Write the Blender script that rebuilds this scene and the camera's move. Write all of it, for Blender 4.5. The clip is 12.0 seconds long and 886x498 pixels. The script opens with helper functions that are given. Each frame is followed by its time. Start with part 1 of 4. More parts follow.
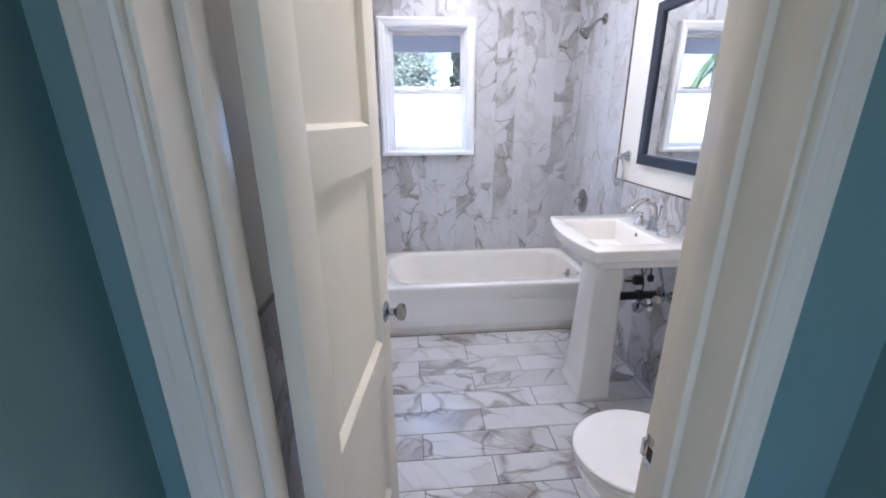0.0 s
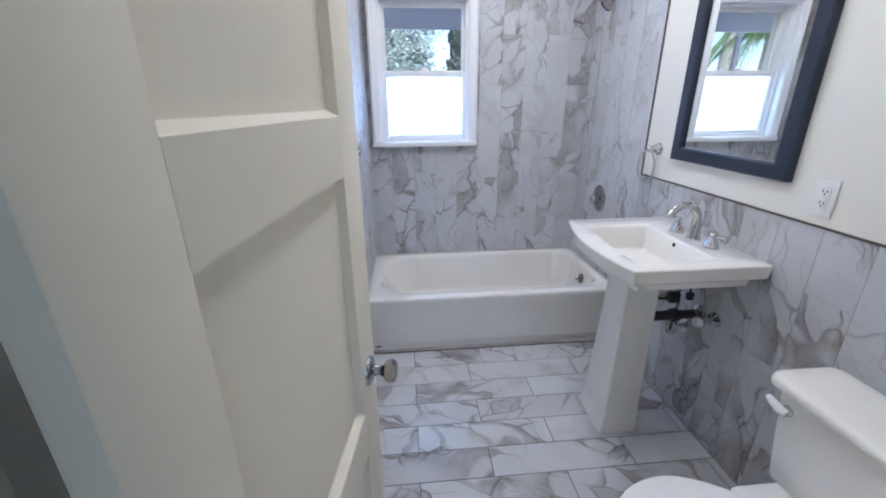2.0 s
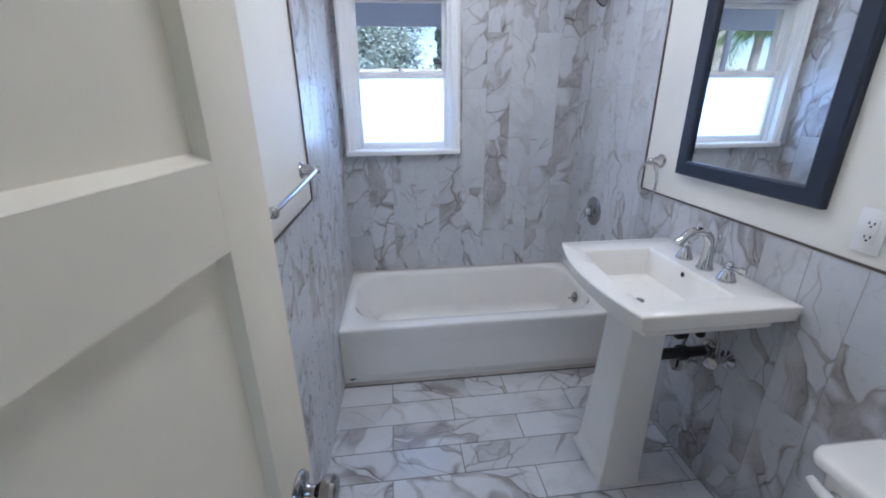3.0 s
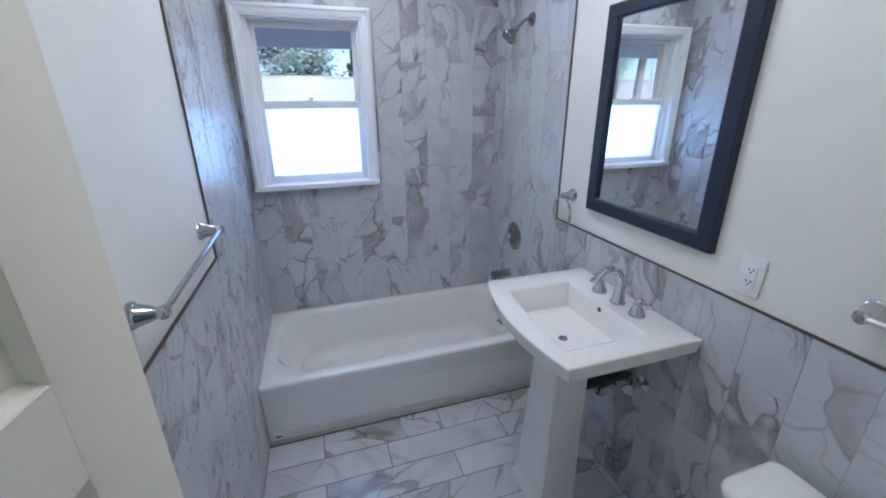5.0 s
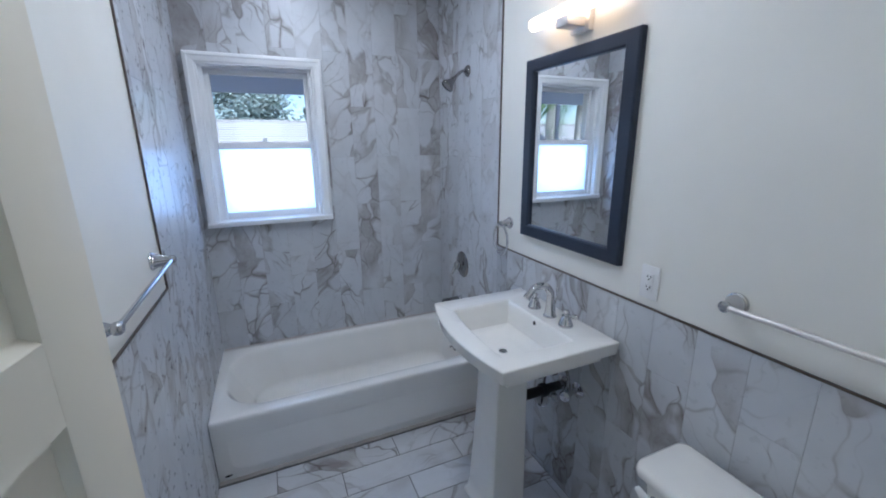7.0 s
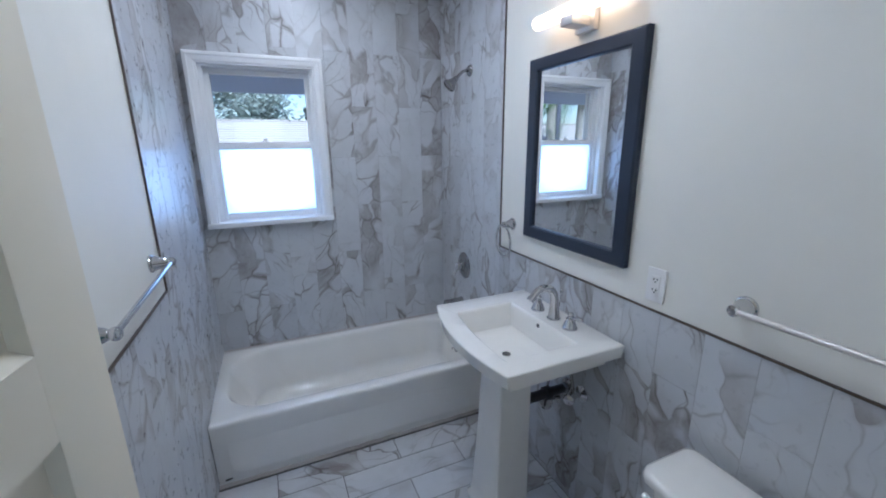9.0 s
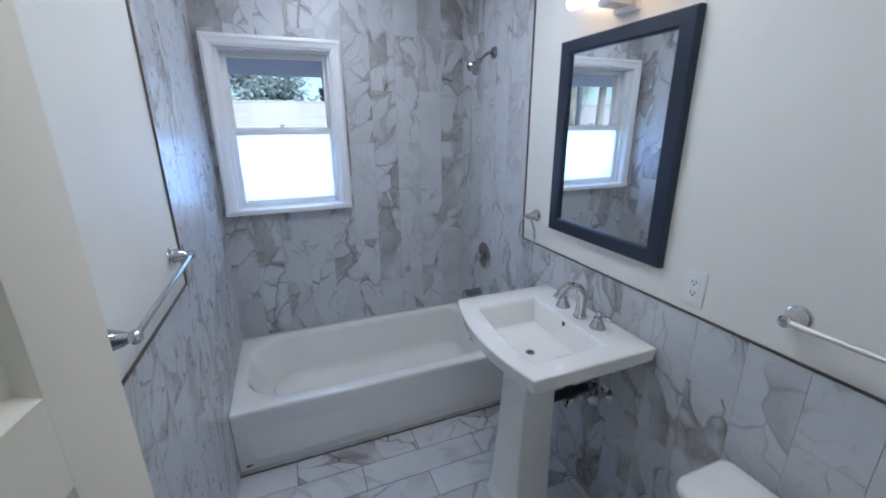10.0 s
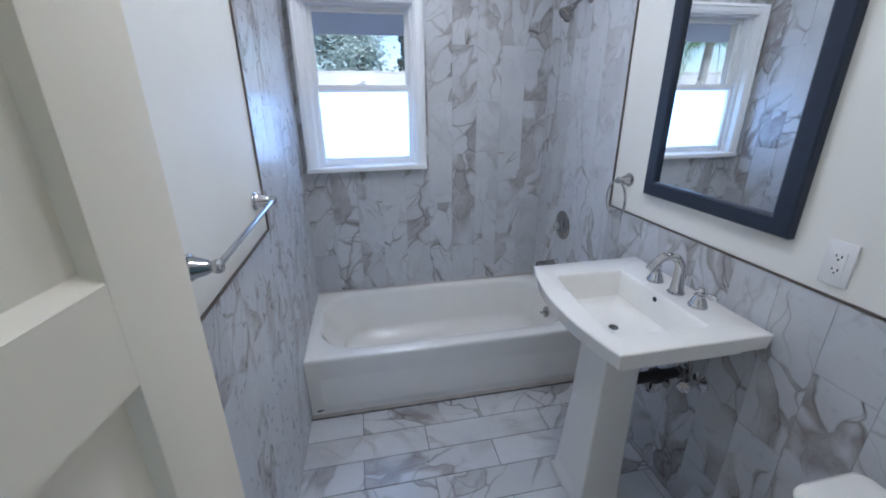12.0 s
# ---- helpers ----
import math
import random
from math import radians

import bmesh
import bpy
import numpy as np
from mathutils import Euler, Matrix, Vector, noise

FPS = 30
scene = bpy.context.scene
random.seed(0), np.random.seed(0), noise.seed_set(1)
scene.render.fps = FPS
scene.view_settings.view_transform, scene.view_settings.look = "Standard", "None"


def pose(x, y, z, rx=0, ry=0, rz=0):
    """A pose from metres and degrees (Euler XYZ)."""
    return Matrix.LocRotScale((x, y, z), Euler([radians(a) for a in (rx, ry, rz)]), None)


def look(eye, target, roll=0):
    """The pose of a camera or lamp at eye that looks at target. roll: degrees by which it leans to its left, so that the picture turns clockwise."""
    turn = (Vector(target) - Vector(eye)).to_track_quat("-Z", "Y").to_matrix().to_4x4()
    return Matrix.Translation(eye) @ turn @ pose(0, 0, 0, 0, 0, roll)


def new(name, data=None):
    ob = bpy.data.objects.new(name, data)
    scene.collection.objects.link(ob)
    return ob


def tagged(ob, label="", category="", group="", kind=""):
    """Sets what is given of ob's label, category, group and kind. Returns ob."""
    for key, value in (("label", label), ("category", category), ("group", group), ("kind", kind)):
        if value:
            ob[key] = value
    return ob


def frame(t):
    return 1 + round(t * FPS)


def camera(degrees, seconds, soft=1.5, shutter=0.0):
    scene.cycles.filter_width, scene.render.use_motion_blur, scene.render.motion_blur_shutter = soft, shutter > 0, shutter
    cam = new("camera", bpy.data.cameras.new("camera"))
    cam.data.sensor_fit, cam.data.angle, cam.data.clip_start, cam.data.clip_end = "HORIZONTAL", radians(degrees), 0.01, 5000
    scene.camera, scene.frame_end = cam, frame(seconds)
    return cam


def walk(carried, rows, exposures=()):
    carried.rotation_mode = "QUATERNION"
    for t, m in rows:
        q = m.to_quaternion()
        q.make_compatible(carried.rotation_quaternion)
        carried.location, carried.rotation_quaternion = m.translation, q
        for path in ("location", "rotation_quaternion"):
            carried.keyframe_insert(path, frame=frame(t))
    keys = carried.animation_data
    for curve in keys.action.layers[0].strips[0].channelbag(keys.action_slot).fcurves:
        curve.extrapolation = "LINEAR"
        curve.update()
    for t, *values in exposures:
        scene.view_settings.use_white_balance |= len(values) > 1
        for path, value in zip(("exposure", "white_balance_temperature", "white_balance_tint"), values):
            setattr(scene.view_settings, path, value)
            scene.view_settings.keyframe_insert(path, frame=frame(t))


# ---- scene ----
cam = camera(95.8, 12.0, soft=1.9)
PATH = [
    (0, (0.227, -3.236, 1.453), (0.383, -1.343, 0.826), -0.4),
    (0.5, (0.201, -3.166, 1.448), (0.356, -1.279, 0.804), -0.3),
    (1, (0.191, -3.095, 1.427), (0.349, -1.213, 0.768), -0.4),
    (1.5, (0.208, -3.013, 1.437), (0.37, -1.137, 0.763), -0.4),
    (2, (0.24, -2.885, 1.454), (0.41, -1.015, 0.766), -0.4),
    (2.5, (0.286, -2.731, 1.463), (0.474, -0.864, 0.77), -0.5),
    (2.7, (0.304, -2.683, 1.472), (0.498, -0.818, 0.777), -0.5),
    (4.5, (0.353, -2.511, 1.628), (0.831, -0.7, 0.928), -0.5),
    (5, (0.355, -2.522, 1.648), (0.926, -0.734, 0.957), -0.4),
    (5.5, (0.349, -2.557, 1.661), (1.005, -0.783, 1.01), -0.4),
    (6, (0.359, -2.594, 1.662), (1.077, -0.814, 1.1), -0.4),
    (6.5, (0.365, -2.627, 1.64), (1.121, -0.848, 1.126), -0.5),
    (7, (0.365, -2.687, 1.631), (1.137, -0.913, 1.125), -0.6),
    (9, (0.364, -2.664, 1.635), (1.135, -0.89, 1.127), -0.6),
    (9.5, (0.361, -2.614, 1.649), (1.109, -0.834, 1.126), -0.5),
    (10, (0.356, -2.585, 1.666), (1.055, -0.807, 1.073), -0.4),
    (10.5, (0.354, -2.542, 1.656), (0.98, -0.764, 0.986), -0.4),
    (11, (0.358, -2.517, 1.643), (0.899, -0.721, 0.948), -0.5),
    (11.5, (0.35, -2.507, 1.617), (0.797, -0.688, 0.917), -0.5),
    (12, (0.345, -2.516, 1.573), (0.71, -0.679, 0.872), -0.5),
]
walk(cam, [(t, look(eye, target, roll)) for t, eye, target, roll in PATH], exposures=[
    (0, 1.86, 5520, 17), (2, 1.48, 5360, 13), (2.7, 1.28, 5240, 12), (4.5, 1.04, 5080, 10), (6.5, 0.91, 4950, 9), (9.0, 0.91, 4950, 9), (10.5, 0.97, 5070, 9), (12, 1.08, 5110, 10)])

# ---------------------------------------------------------------- world, light, exposure
world = bpy.data.worlds.new("sky")
scene.world = world
world.use_nodes = True
wn, wl = world.node_tree.nodes, world.node_tree.links
sky = wn.new("ShaderNodeTexSky")
sky.sky_type = "NISHITA"
sky.sun_disc = False
sky.sun_elevation, sky.sun_rotation = radians(52), radians(200)
wl.new(sky.outputs[0], wn["Background"].inputs[0])
wn["Background"].inputs[1].default_value = 0.14


def lamp(name, kind, energy, color, m):
    data = bpy.data.lights.new(name, kind)
    data.energy, data.color = energy, color
    ob = new(name, data)
    ob.matrix_world = m
    return ob


sun = lamp("sun", "SUN", 5.0, (1.0, 0.95, 0.88), look((3, -6, 14), (0, 6, 0)))
sun.data.angle = radians(0.5)
# skylight entering through the frosted lower sash
window_light = lamp("window_light", "AREA", 1.6, (0.42, 0.63, 1.0), look((0.39, 0.13, 1.43), (0.39, -1.0, 1.33)))
window_light.data.shape, window_light.data.size, window_light.data.size_y = "RECTANGLE", 0.5, 0.37
# cool daylight from behind the camera, let in by an added, unseen end window
hall_light = lamp("hall_light", "AREA", 0.19, (0.70, 0.90, 1.0), look((0.335, -4.36, 1.72), (0.335, -3.0, 1.45)))
hall_light.data.shape, hall_light.data.size, hall_light.data.size_y = "RECTANGLE", 0.7, 0.66

# ---------------------------------------------------------------- materials


class Nodes:
    """A short hand for building a material's node tree."""

    def __init__(self, name):
        self.mat = bpy.data.materials.new(name)
        self.mat.use_nodes = True
        self.tree = self.mat.node_tree
        self.bsdf = self.tree.nodes["Principled BSDF"]

    def add(self, kind, **values):
        node = self.tree.nodes.new(kind)
        for key, value in values.items():
            if key in node.inputs:
                node.inputs[key].default_value = value
        return node

    def join(self, a, b):
        self.tree.links.new(a, b)

    def noise(self, vector, scale, detail=3.0, rough=0.55):
        node = self.add("ShaderNodeTexNoise", Scale=scale, Detail=detail, Roughness=rough)
        if vector is not None:
            self.join(vector, node.inputs["Vector"])
        return node.outputs["Fac"]

    def ramp(self, fac, *stops):
        node = self.tree.nodes.new("ShaderNodeValToRGB")
        els = node.color_ramp.elements
        while len(els) < len(stops):
            els.new(0.5)
        for el, (pos, val) in zip(els, stops):
            el.position = pos
            el.color = (val, val, val, 1) if isinstance(val, (int, float)) else (*val, 1)
        self.join(fac, node.inputs["Fac"])
        return node.outputs["Color"]

    def math(self, op, a, b=None, clamp=False):
        node = self.tree.nodes.new("ShaderNodeMath")
        node.operation, node.use_clamp = op, clamp
        for i, v in enumerate((a, b)):
            if v is None:
                continue
            if isinstance(v, (int, float)):
                node.inputs[i].default_value = v
            else:
                self.join(v, node.inputs[i])
        return node.outputs[0]

    def mix(self, fac, a, b, blend="MIX"):
        node = self.tree.nodes.new("ShaderNodeMix")
        node.data_type, node.blend_type = "RGBA", blend
        for sock, v in ((node.inputs["Factor"], fac), (node.inputs["A"], a), (node.inputs["B"], b)):
            if isinstance(v, (int, float)):
                sock.default_value = v
            elif isinstance(v, tuple):
                sock.default_value = (*v, 1)
            else:
                self.join(v, sock)
        for sock, v in ((node.inputs[6], a), (node.inputs[7], b)):
            if isinstance(v, tuple):
                sock.default_value = (*v, 1)
            else:
                self.join(v, sock)
        return node.outputs[2]

    def bump(self, height, strength, distance=0.002):
        node = self.add("ShaderNodeBump", Strength=strength, Distance=distance)
        self.join(height, node.inputs["Height"])
        self.join(node.outputs[0], self.bsdf.inputs["Normal"])

    def coords(self):
        return self.tree.nodes.new("ShaderNodeTexCoord").outputs["Object"]


def painted(name, color, rough=0.5, grain=60, uneven=0.05, relief=0.12, spec=0.4):
    n = Nodes(name)
    co = n.coords()
    big = n.noise(co, 2.2, 4)
    fine = n.noise(co, grain, 3)
    dark = tuple(c * (1 - uneven * 2) for c in color)
    light = tuple(min(1, c * (1 + uneven)) for c in color)
    n.join(n.mix(n.ramp(big, (0.3, 0), (0.7, 1)), dark, light), n.bsdf.inputs["Base Color"])
    n.join(n.math("ADD", n.math("MULTIPLY", big, 0.15), rough - 0.07), n.bsdf.inputs["Roughness"])
    n.bsdf.inputs["Specular IOR Level"].default_value = spec
    n.bump(n.math("ADD", n.math("MULTIPLY", fine, 0.5), big), relief, 0.0015)
    return n.mat


def glossy(name, color, rough, metal=0.0, coat=0.0, smudge=0.04, scale=18):
    n = Nodes(name)
    co = n.coords()
    f = n.noise(co, scale, 4)
    n.bsdf.inputs["Metallic"].default_value = metal
    n.bsdf.inputs["Coat Weight"].default_value = coat
    n.bsdf.inputs["Coat Roughness"].default_value = 0.02
    n.join(n.mix(f, tuple(c * 0.95 for c in color), color), n.bsdf.inputs["Base Color"])
    n.join(n.math("ADD", n.math("MULTIPLY", f, smudge * 2), max(0.0, rough - smudge)), n.bsdf.inputs["Roughness"])
    return n.mat


def marble(name, white, patch, vein, amount, rough, scale=1.0):
    """Printed marble porcelain: every tile shows another cut of the stone, by its own random numbers."""
    n = Nodes(name)
    co = n.coords()
    rnd = n.tree.nodes.new("ShaderNodeObjectInfo").outputs["Random"]

    def dice(k):
        node = n.tree.nodes.new("ShaderNodeTexWhiteNoise")
        node.noise_dimensions = "1D"
        n.join(n.math("ADD", n.math("FLOOR", n.math("MULTIPLY", rnd, 4096.0)), k + 0.5), node.inputs["W"])
        parts = n.tree.nodes.new("ShaderNodeSeparateColor")
        n.join(node.outputs["Color"], parts.inputs[0])
        return node.outputs["Color"], parts.outputs

    def vector(op, a, b):
        node = n.tree.nodes.new("ShaderNodeVectorMath")
        node.operation = op
        for i, v in enumerate((a, b)):
            if isinstance(v, tuple):
                node.inputs[i].default_value = v
            else:
                n.join(v, node.inputs[i])
        return node.outputs[0]

    where, _ = dice(0.0)
    _, own = dice(37.0)
    base = vector("ADD", co, vector("MULTIPLY", where, (41.0, 57.0, 33.0)))

    def warp(size, amp, detail):
        node = n.add("ShaderNodeTexNoise", Scale=size * scale, Detail=detail, Roughness=0.55)
        n.join(base, node.inputs["Vector"])
        return vector("MULTIPLY", vector("SUBTRACT", node.outputs["Color"], (0.5, 0.5, 0.5)), (amp, amp, amp))

    bent = vector("ADD", vector("ADD", base, warp(5.0, 0.16, 2.0)), warp(20.0, 0.014, 2.0))
    turned = n.tree.nodes.new("ShaderNodeVectorRotate")
    turned.rotation_type = "Z_AXIS"
    n.join(bent, turned.inputs["Vector"])
    n.join(n.math("MULTIPLY", n.math("SUBTRACT", own[0], 0.5), 1.5), turned.inputs["Angle"])
    v = vector("MULTIPLY", turned.outputs[0], (1.55, 0.62, 1.0))

    def cells(feature, size):
        node = n.add("ShaderNodeTexVoronoi", Scale=size * scale, Randomness=1.0)
        node.voronoi_dimensions, node.feature = "3D", feature
        n.join(v, node.inputs["Vector"])
        return node

    # angular white shards; some shards are grey, others are shaded along one rim that a thin brown line follows
    gap = cells("DISTANCE_TO_EDGE", 7.6).outputs["Distance"]
    one = n.tree.nodes.new("ShaderNodeSeparateColor")
    n.join(cells("F1", 7.6).outputs["Color"], one.inputs[0])
    streak = n.ramp(n.noise(v, 9.0 * scale, 5, 0.66), (0.32, 0.30), (0.50, 0.72), (0.64, 1.0))
    width = n.ramp(n.noise(base, 5.0 * scale, 2), (0.37, 0.01), (0.50, 0.12), (0.68, 0.34))
    band = n.math("MULTIPLY", n.math("SUBTRACT", width, gap), 9.0, True)
    band = n.math("MULTIPLY", band, n.ramp(one.outputs[1], (0.42, 0.12), (0.44, 1.0)))
    grey = n.ramp(one.outputs[0], (0.72, 0.0), (0.74, 0.95))
    fill = n.math("MULTIPLY", n.math("MAXIMUM", band, grey), streak)
    presence = n.ramp(n.noise(base, 4.2 * scale, 1), (0.37, 0.06), (0.50, 1.0))
    strength = n.math("MULTIPLY", presence, n.ramp(own[1], (0.0, 0.05), (0.26, 0.28), (0.50, 0.82), (1.0, 1.0)))
    breaks = n.ramp(n.noise(base, 6.0 * scale, 2), (0.38, 0.1), (0.56, 1.0))
    rim = n.math("SUBTRACT", 1.0, n.math("MULTIPLY", gap, 26.0, True), True)
    hair = n.math("SUBTRACT", 1.0, n.math("MULTIPLY", cells("DISTANCE_TO_EDGE", 4.7).outputs["Distance"], 60.0, True), True)
    edge = n.math("MULTIPLY", n.math("MULTIPLY", rim, breaks), n.math("MULTIPLY", strength, amount * 0.75))
    lines = n.math("MULTIPLY", n.math("MULTIPLY", hair, breaks), n.math("MULTIPLY", strength, amount * 0.45))
    patches = n.math("MULTIPLY", n.math("MULTIPLY", fill, strength), amount)
    cloud = n.ramp(n.noise(base, 6.0, 3), (0.3, 0.90), (0.7, 1.0))
    tone = n.ramp(own[2], (0.0, 1.0), (0.55, 0.97), (0.80, 0.93), (1.0, 0.83))
    ground = n.mix(1.0, n.mix(1.0, white, cloud, "MULTIPLY"), tone, "MULTIPLY")
    col = n.mix(patches, ground, patch)
    col = n.mix(n.math("ADD", edge, lines, True), col, vein)
    n.join(col, n.bsdf.inputs["Base Color"])
    fine = n.noise(base, 30, 3)
    n.join(n.math("ADD", n.math("MULTIPLY", fine, 0.12), rough - 0.06), n.bsdf.inputs["Roughness"])
    n.bump(n.noise(base, 5, 1), 0.06, 0.002)
    return n.mat


def emitter(name, color, strength):
    n = Nodes(name)
    n.bsdf.inputs["Base Color"].default_value = (*color, 1)
    n.bsdf.inputs["Emission Color"].default_value = (*color, 1)
    n.bsdf.inputs["Emission Strength"].default_value = strength
    return n.mat


def clear_glass(name):
    n = Nodes(name)
    n.bsdf.inputs["Transmission Weight"].default_value = 1.0
    n.bsdf.inputs["Roughness"].default_value = 0.0
    n.bsdf.inputs["IOR"].default_value = 1.45
    return n.mat


def frosted(name):
    """Etched glass: light passes scattered."""
    n = Nodes(name)
    through_light = n.add("ShaderNodeBsdfTranslucent", Color=(0.94, 0.95, 0.96, 1))
    gloss = n.add("ShaderNodeBsdfGlossy", Roughness=0.35, Color=(0.9, 0.95, 1.0, 1))
    f = n.noise(n.coords(), 140, 3)
    n.join(n.ramp(f, (0.3, 0.03), (0.7, 0.07)), n.tree.nodes.new("ShaderNodeMixShader").inputs[0])
    blend = [x for x in n.tree.nodes if x.type == "MIX_SHADER"][0]
    n.join(through_light.outputs[0], blend.inputs[1])
    n.join(gloss.outputs[0], blend.inputs[2])
    n.join(blend.outputs[0], n.tree.nodes["Material Output"].inputs["Surface"])
    return n.mat


def shingles(name):
    n = Nodes(name)
    co = n.coords()
    f = n.noise(co, 7, 4)
    g = n.noise(co, 60, 3)
    n.join(n.mix(f, (0.30, 0.288, 0.268), (0.44, 0.418, 0.388)), n.bsdf.inputs["Base Color"])
    n.bsdf.inputs["Roughness"].default_value = 0.9
    n.bump(g, 0.6, 0.01)
    return n.mat


def leafy(name, dark, light):
    n = Nodes(name)
    g = n.tree.nodes.new("ShaderNodeNewGeometry")
    n.join(n.mix(g.outputs["Random Per Island"], dark, light), n.bsdf.inputs["Base Color"])
    n.bsdf.inputs["Roughness"].default_value = 0.55
    glow = n.add("ShaderNodeBsdfTranslucent", Color=(*light, 1))
    blend = n.add("ShaderNodeMixShader", Fac=0.4)
    n.join(n.bsdf.outputs[0], blend.inputs[1])
    n.join(glow.outputs[0], blend.inputs[2])
    n.join(blend.outputs[0], n.tree.nodes["Material Output"].inputs["Surface"])
    return n.mat


WALL_MARBLE = marble("wall_marble", (0.635, 0.645, 0.67), (0.275, 0.248, 0.238), (0.105, 0.080, 0.068), 1.0, 0.29, 0.84)
FLOOR_MARBLE = marble("floor_marble", (0.68, 0.68, 0.69), (0.29, 0.262, 0.248), (0.12, 0.09, 0.075), 1.0, 0.22, 0.74)
WALL_GROUT = painted("wall_grout", (0.40, 0.40, 0.41), 0.8)
FLOOR_GROUT = painted("floor_grout", (0.13, 0.125, 0.12), 0.85)
WALL_PAINT = painted("wall_paint", (0.85, 0.83, 0.765), 0.58, 45, 0.02, 0.10)
CEILING_PAINT = painted("ceiling_paint", (0.82, 0.81, 0.78), 0.6, 45, 0.02, 0.10)
DOOR_PAINT = painted("door_paint", (0.83, 0.77, 0.635), 0.5, 25, 0.025, 0.16)
FRAME_PAINT = painted("frame_paint", (0.82, 0.76, 0.655), 0.36, 25, 0.025, 0.14)
SASH_PAINT = painted("sash_paint", (0.86, 0.86, 0.86), 0.38, 30, 0.03, 0.14)
HALL_PAINT = painted("hall_paint", (0.18, 0.30, 0.305), 0.5, 50, 0.05, 0.12)
HALL_WOOD = painted("hall_floor_wood", (0.20, 0.12, 0.07), 0.4, 30, 0.15, 0.12)
PORCELAIN = glossy("porcelain", (0.93, 0.91, 0.865), 0.04, 0, 0.6, 0.012)
ENAMEL = glossy("tub_enamel", (0.93, 0.905, 0.85), 0.015, 0, 0.9, 0.006, 9)
SEAT_PLASTIC = glossy("seat_plastic", (0.89, 0.88, 0.87), 0.14, 0, 0.2, 0.03)
SATIN = glossy("satin_nickel", (0.80, 0.76, 0.73), 0.34, 0.7, 0, 0.05, 30)
CHROME = glossy("chrome", (0.62, 0.62, 0.63), 0.04, 1.0, 0, 0.02, 30)
# darker copy of CHROME: shade and dark reflections put into the metal's colour
DARK_CHROME = glossy("shaded_nickel", (0.36, 0.35, 0.35), 0.09, 1.0, 0, 0.06, 30)
RUBBER = glossy("black_rubber", (0.018, 0.018, 0.020), 0.4, 0, 0, 0.08)
MIRROR_WOOD = painted("mirror_wood", (0.027, 0.036, 0.060), 0.42, 80, 0.10, 0.2)
SILVER = glossy("mirror_silver", (0.86, 0.88, 0.88), 0.0, 1.0, 0, 0.0)
EDGE_METAL = glossy("edge_trim_metal", (0.16, 0.13, 0.11), 0.35, 0.8, 0, 0.06)
OUTLET_WHITE = glossy("outlet_plastic", (0.88, 0.87, 0.85), 0.3, 0, 0, 0.04)
SLOT_BLACK = glossy("slot_black", (0.01, 0.01, 0.01), 0.6, 0, 0, 0.05)
CAULK = painted("aged_caulk", (0.50, 0.455, 0.41), 0.6, 30, 0.12, 0.3)
LAMP_TUBE = emitter("lamp_tube", (1.0, 0.68, 0.40), 2.2)
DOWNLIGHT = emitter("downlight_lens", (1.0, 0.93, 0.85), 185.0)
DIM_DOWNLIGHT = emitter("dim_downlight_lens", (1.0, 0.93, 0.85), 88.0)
GLASS = clear_glass("window_glass")
FROST = frosted("frosted_glass")
SHINGLE = shingles("pale_shingles")
STUCCO = painted("stucco", (0.62, 0.60, 0.56), 0.9, 90, 0.05, 0.5)
# pale blue holds the window's glare over the shaded overhang
SOFFIT = painted("soffit_paint", (0.58, 0.64, 0.80), 0.7, 40, 0.05, 0.2)
SOIL = painted("garden_soil", (0.22, 0.19, 0.13), 0.95, 10, 0.2, 0.6)
BARK = painted("bark", (0.085, 0.085, 0.09), 0.9, 25, 0.2, 0.9)
PALM_BARK = painted("palm_bark", (0.40, 0.38, 0.34), 0.9, 25, 0.2, 0.9)
POST_PAINT = painted("post_paint", (0.10, 0.11, 0.14), 0.6, 30, 0.1, 0.2)
DARK_LEAF = leafy("cypress_leaves", (0.08, 0.11, 0.10), (0.15, 0.19, 0.17))
# paler than real foliage: window glare and overexposure are put into the colour
LEAF = leafy("leaves", (0.29, 0.35, 0.33), (0.46, 0.53, 0.48))
FROND = leafy("fronds", (0.06, 0.12, 0.04), (0.17, 0.27, 0.10))

# ---------------------------------------------------------------- mesh helpers


def box(bm, x0, x1, y0, y1, z0, z1, bev=0.0, seg=2):
    made = bmesh.ops.create_cube(bm, size=1.0)
    vs = made["verts"]
    for v in vs:
        v.co = Vector(((x0 + x1) / 2 + v.co.x * (x1 - x0), (y0 + y1) / 2 + v.co.y * (y1 - y0), (z0 + z1) / 2 + v.co.z * (z1 - z0)))
    if bev:
        edges = list({e for v in vs for e in v.link_edges})
        bmesh.ops.bevel(bm, geom=edges, offset=bev, segments=seg, affect="EDGES", profile=0.5)
    return bm


def basis(axis):
    w = Vector(axis).normalized()
    u = w.orthogonal().normalized()
    if abs(w.z) < 0.9:
        u = Vector((0, 0, 1)).cross(w).normalized()
    return u, w.cross(u), w


def loft(bm, rings, cap0=True, cap1=True, closed=True):
    rows = [[bm.verts.new(p) for p in ring] for ring in rings]
    n = len(rows[0])
    for a, b in zip(rows, rows[1:]):
        for i in range(n if closed else n - 1):
            j = (i + 1) % n
            bm.faces.new((a[i], a[j], b[j], b[i]))
    if cap0:
        bm.faces.new(rows[0][::-1])
    if cap1:
        bm.faces.new(rows[-1])
    return bm


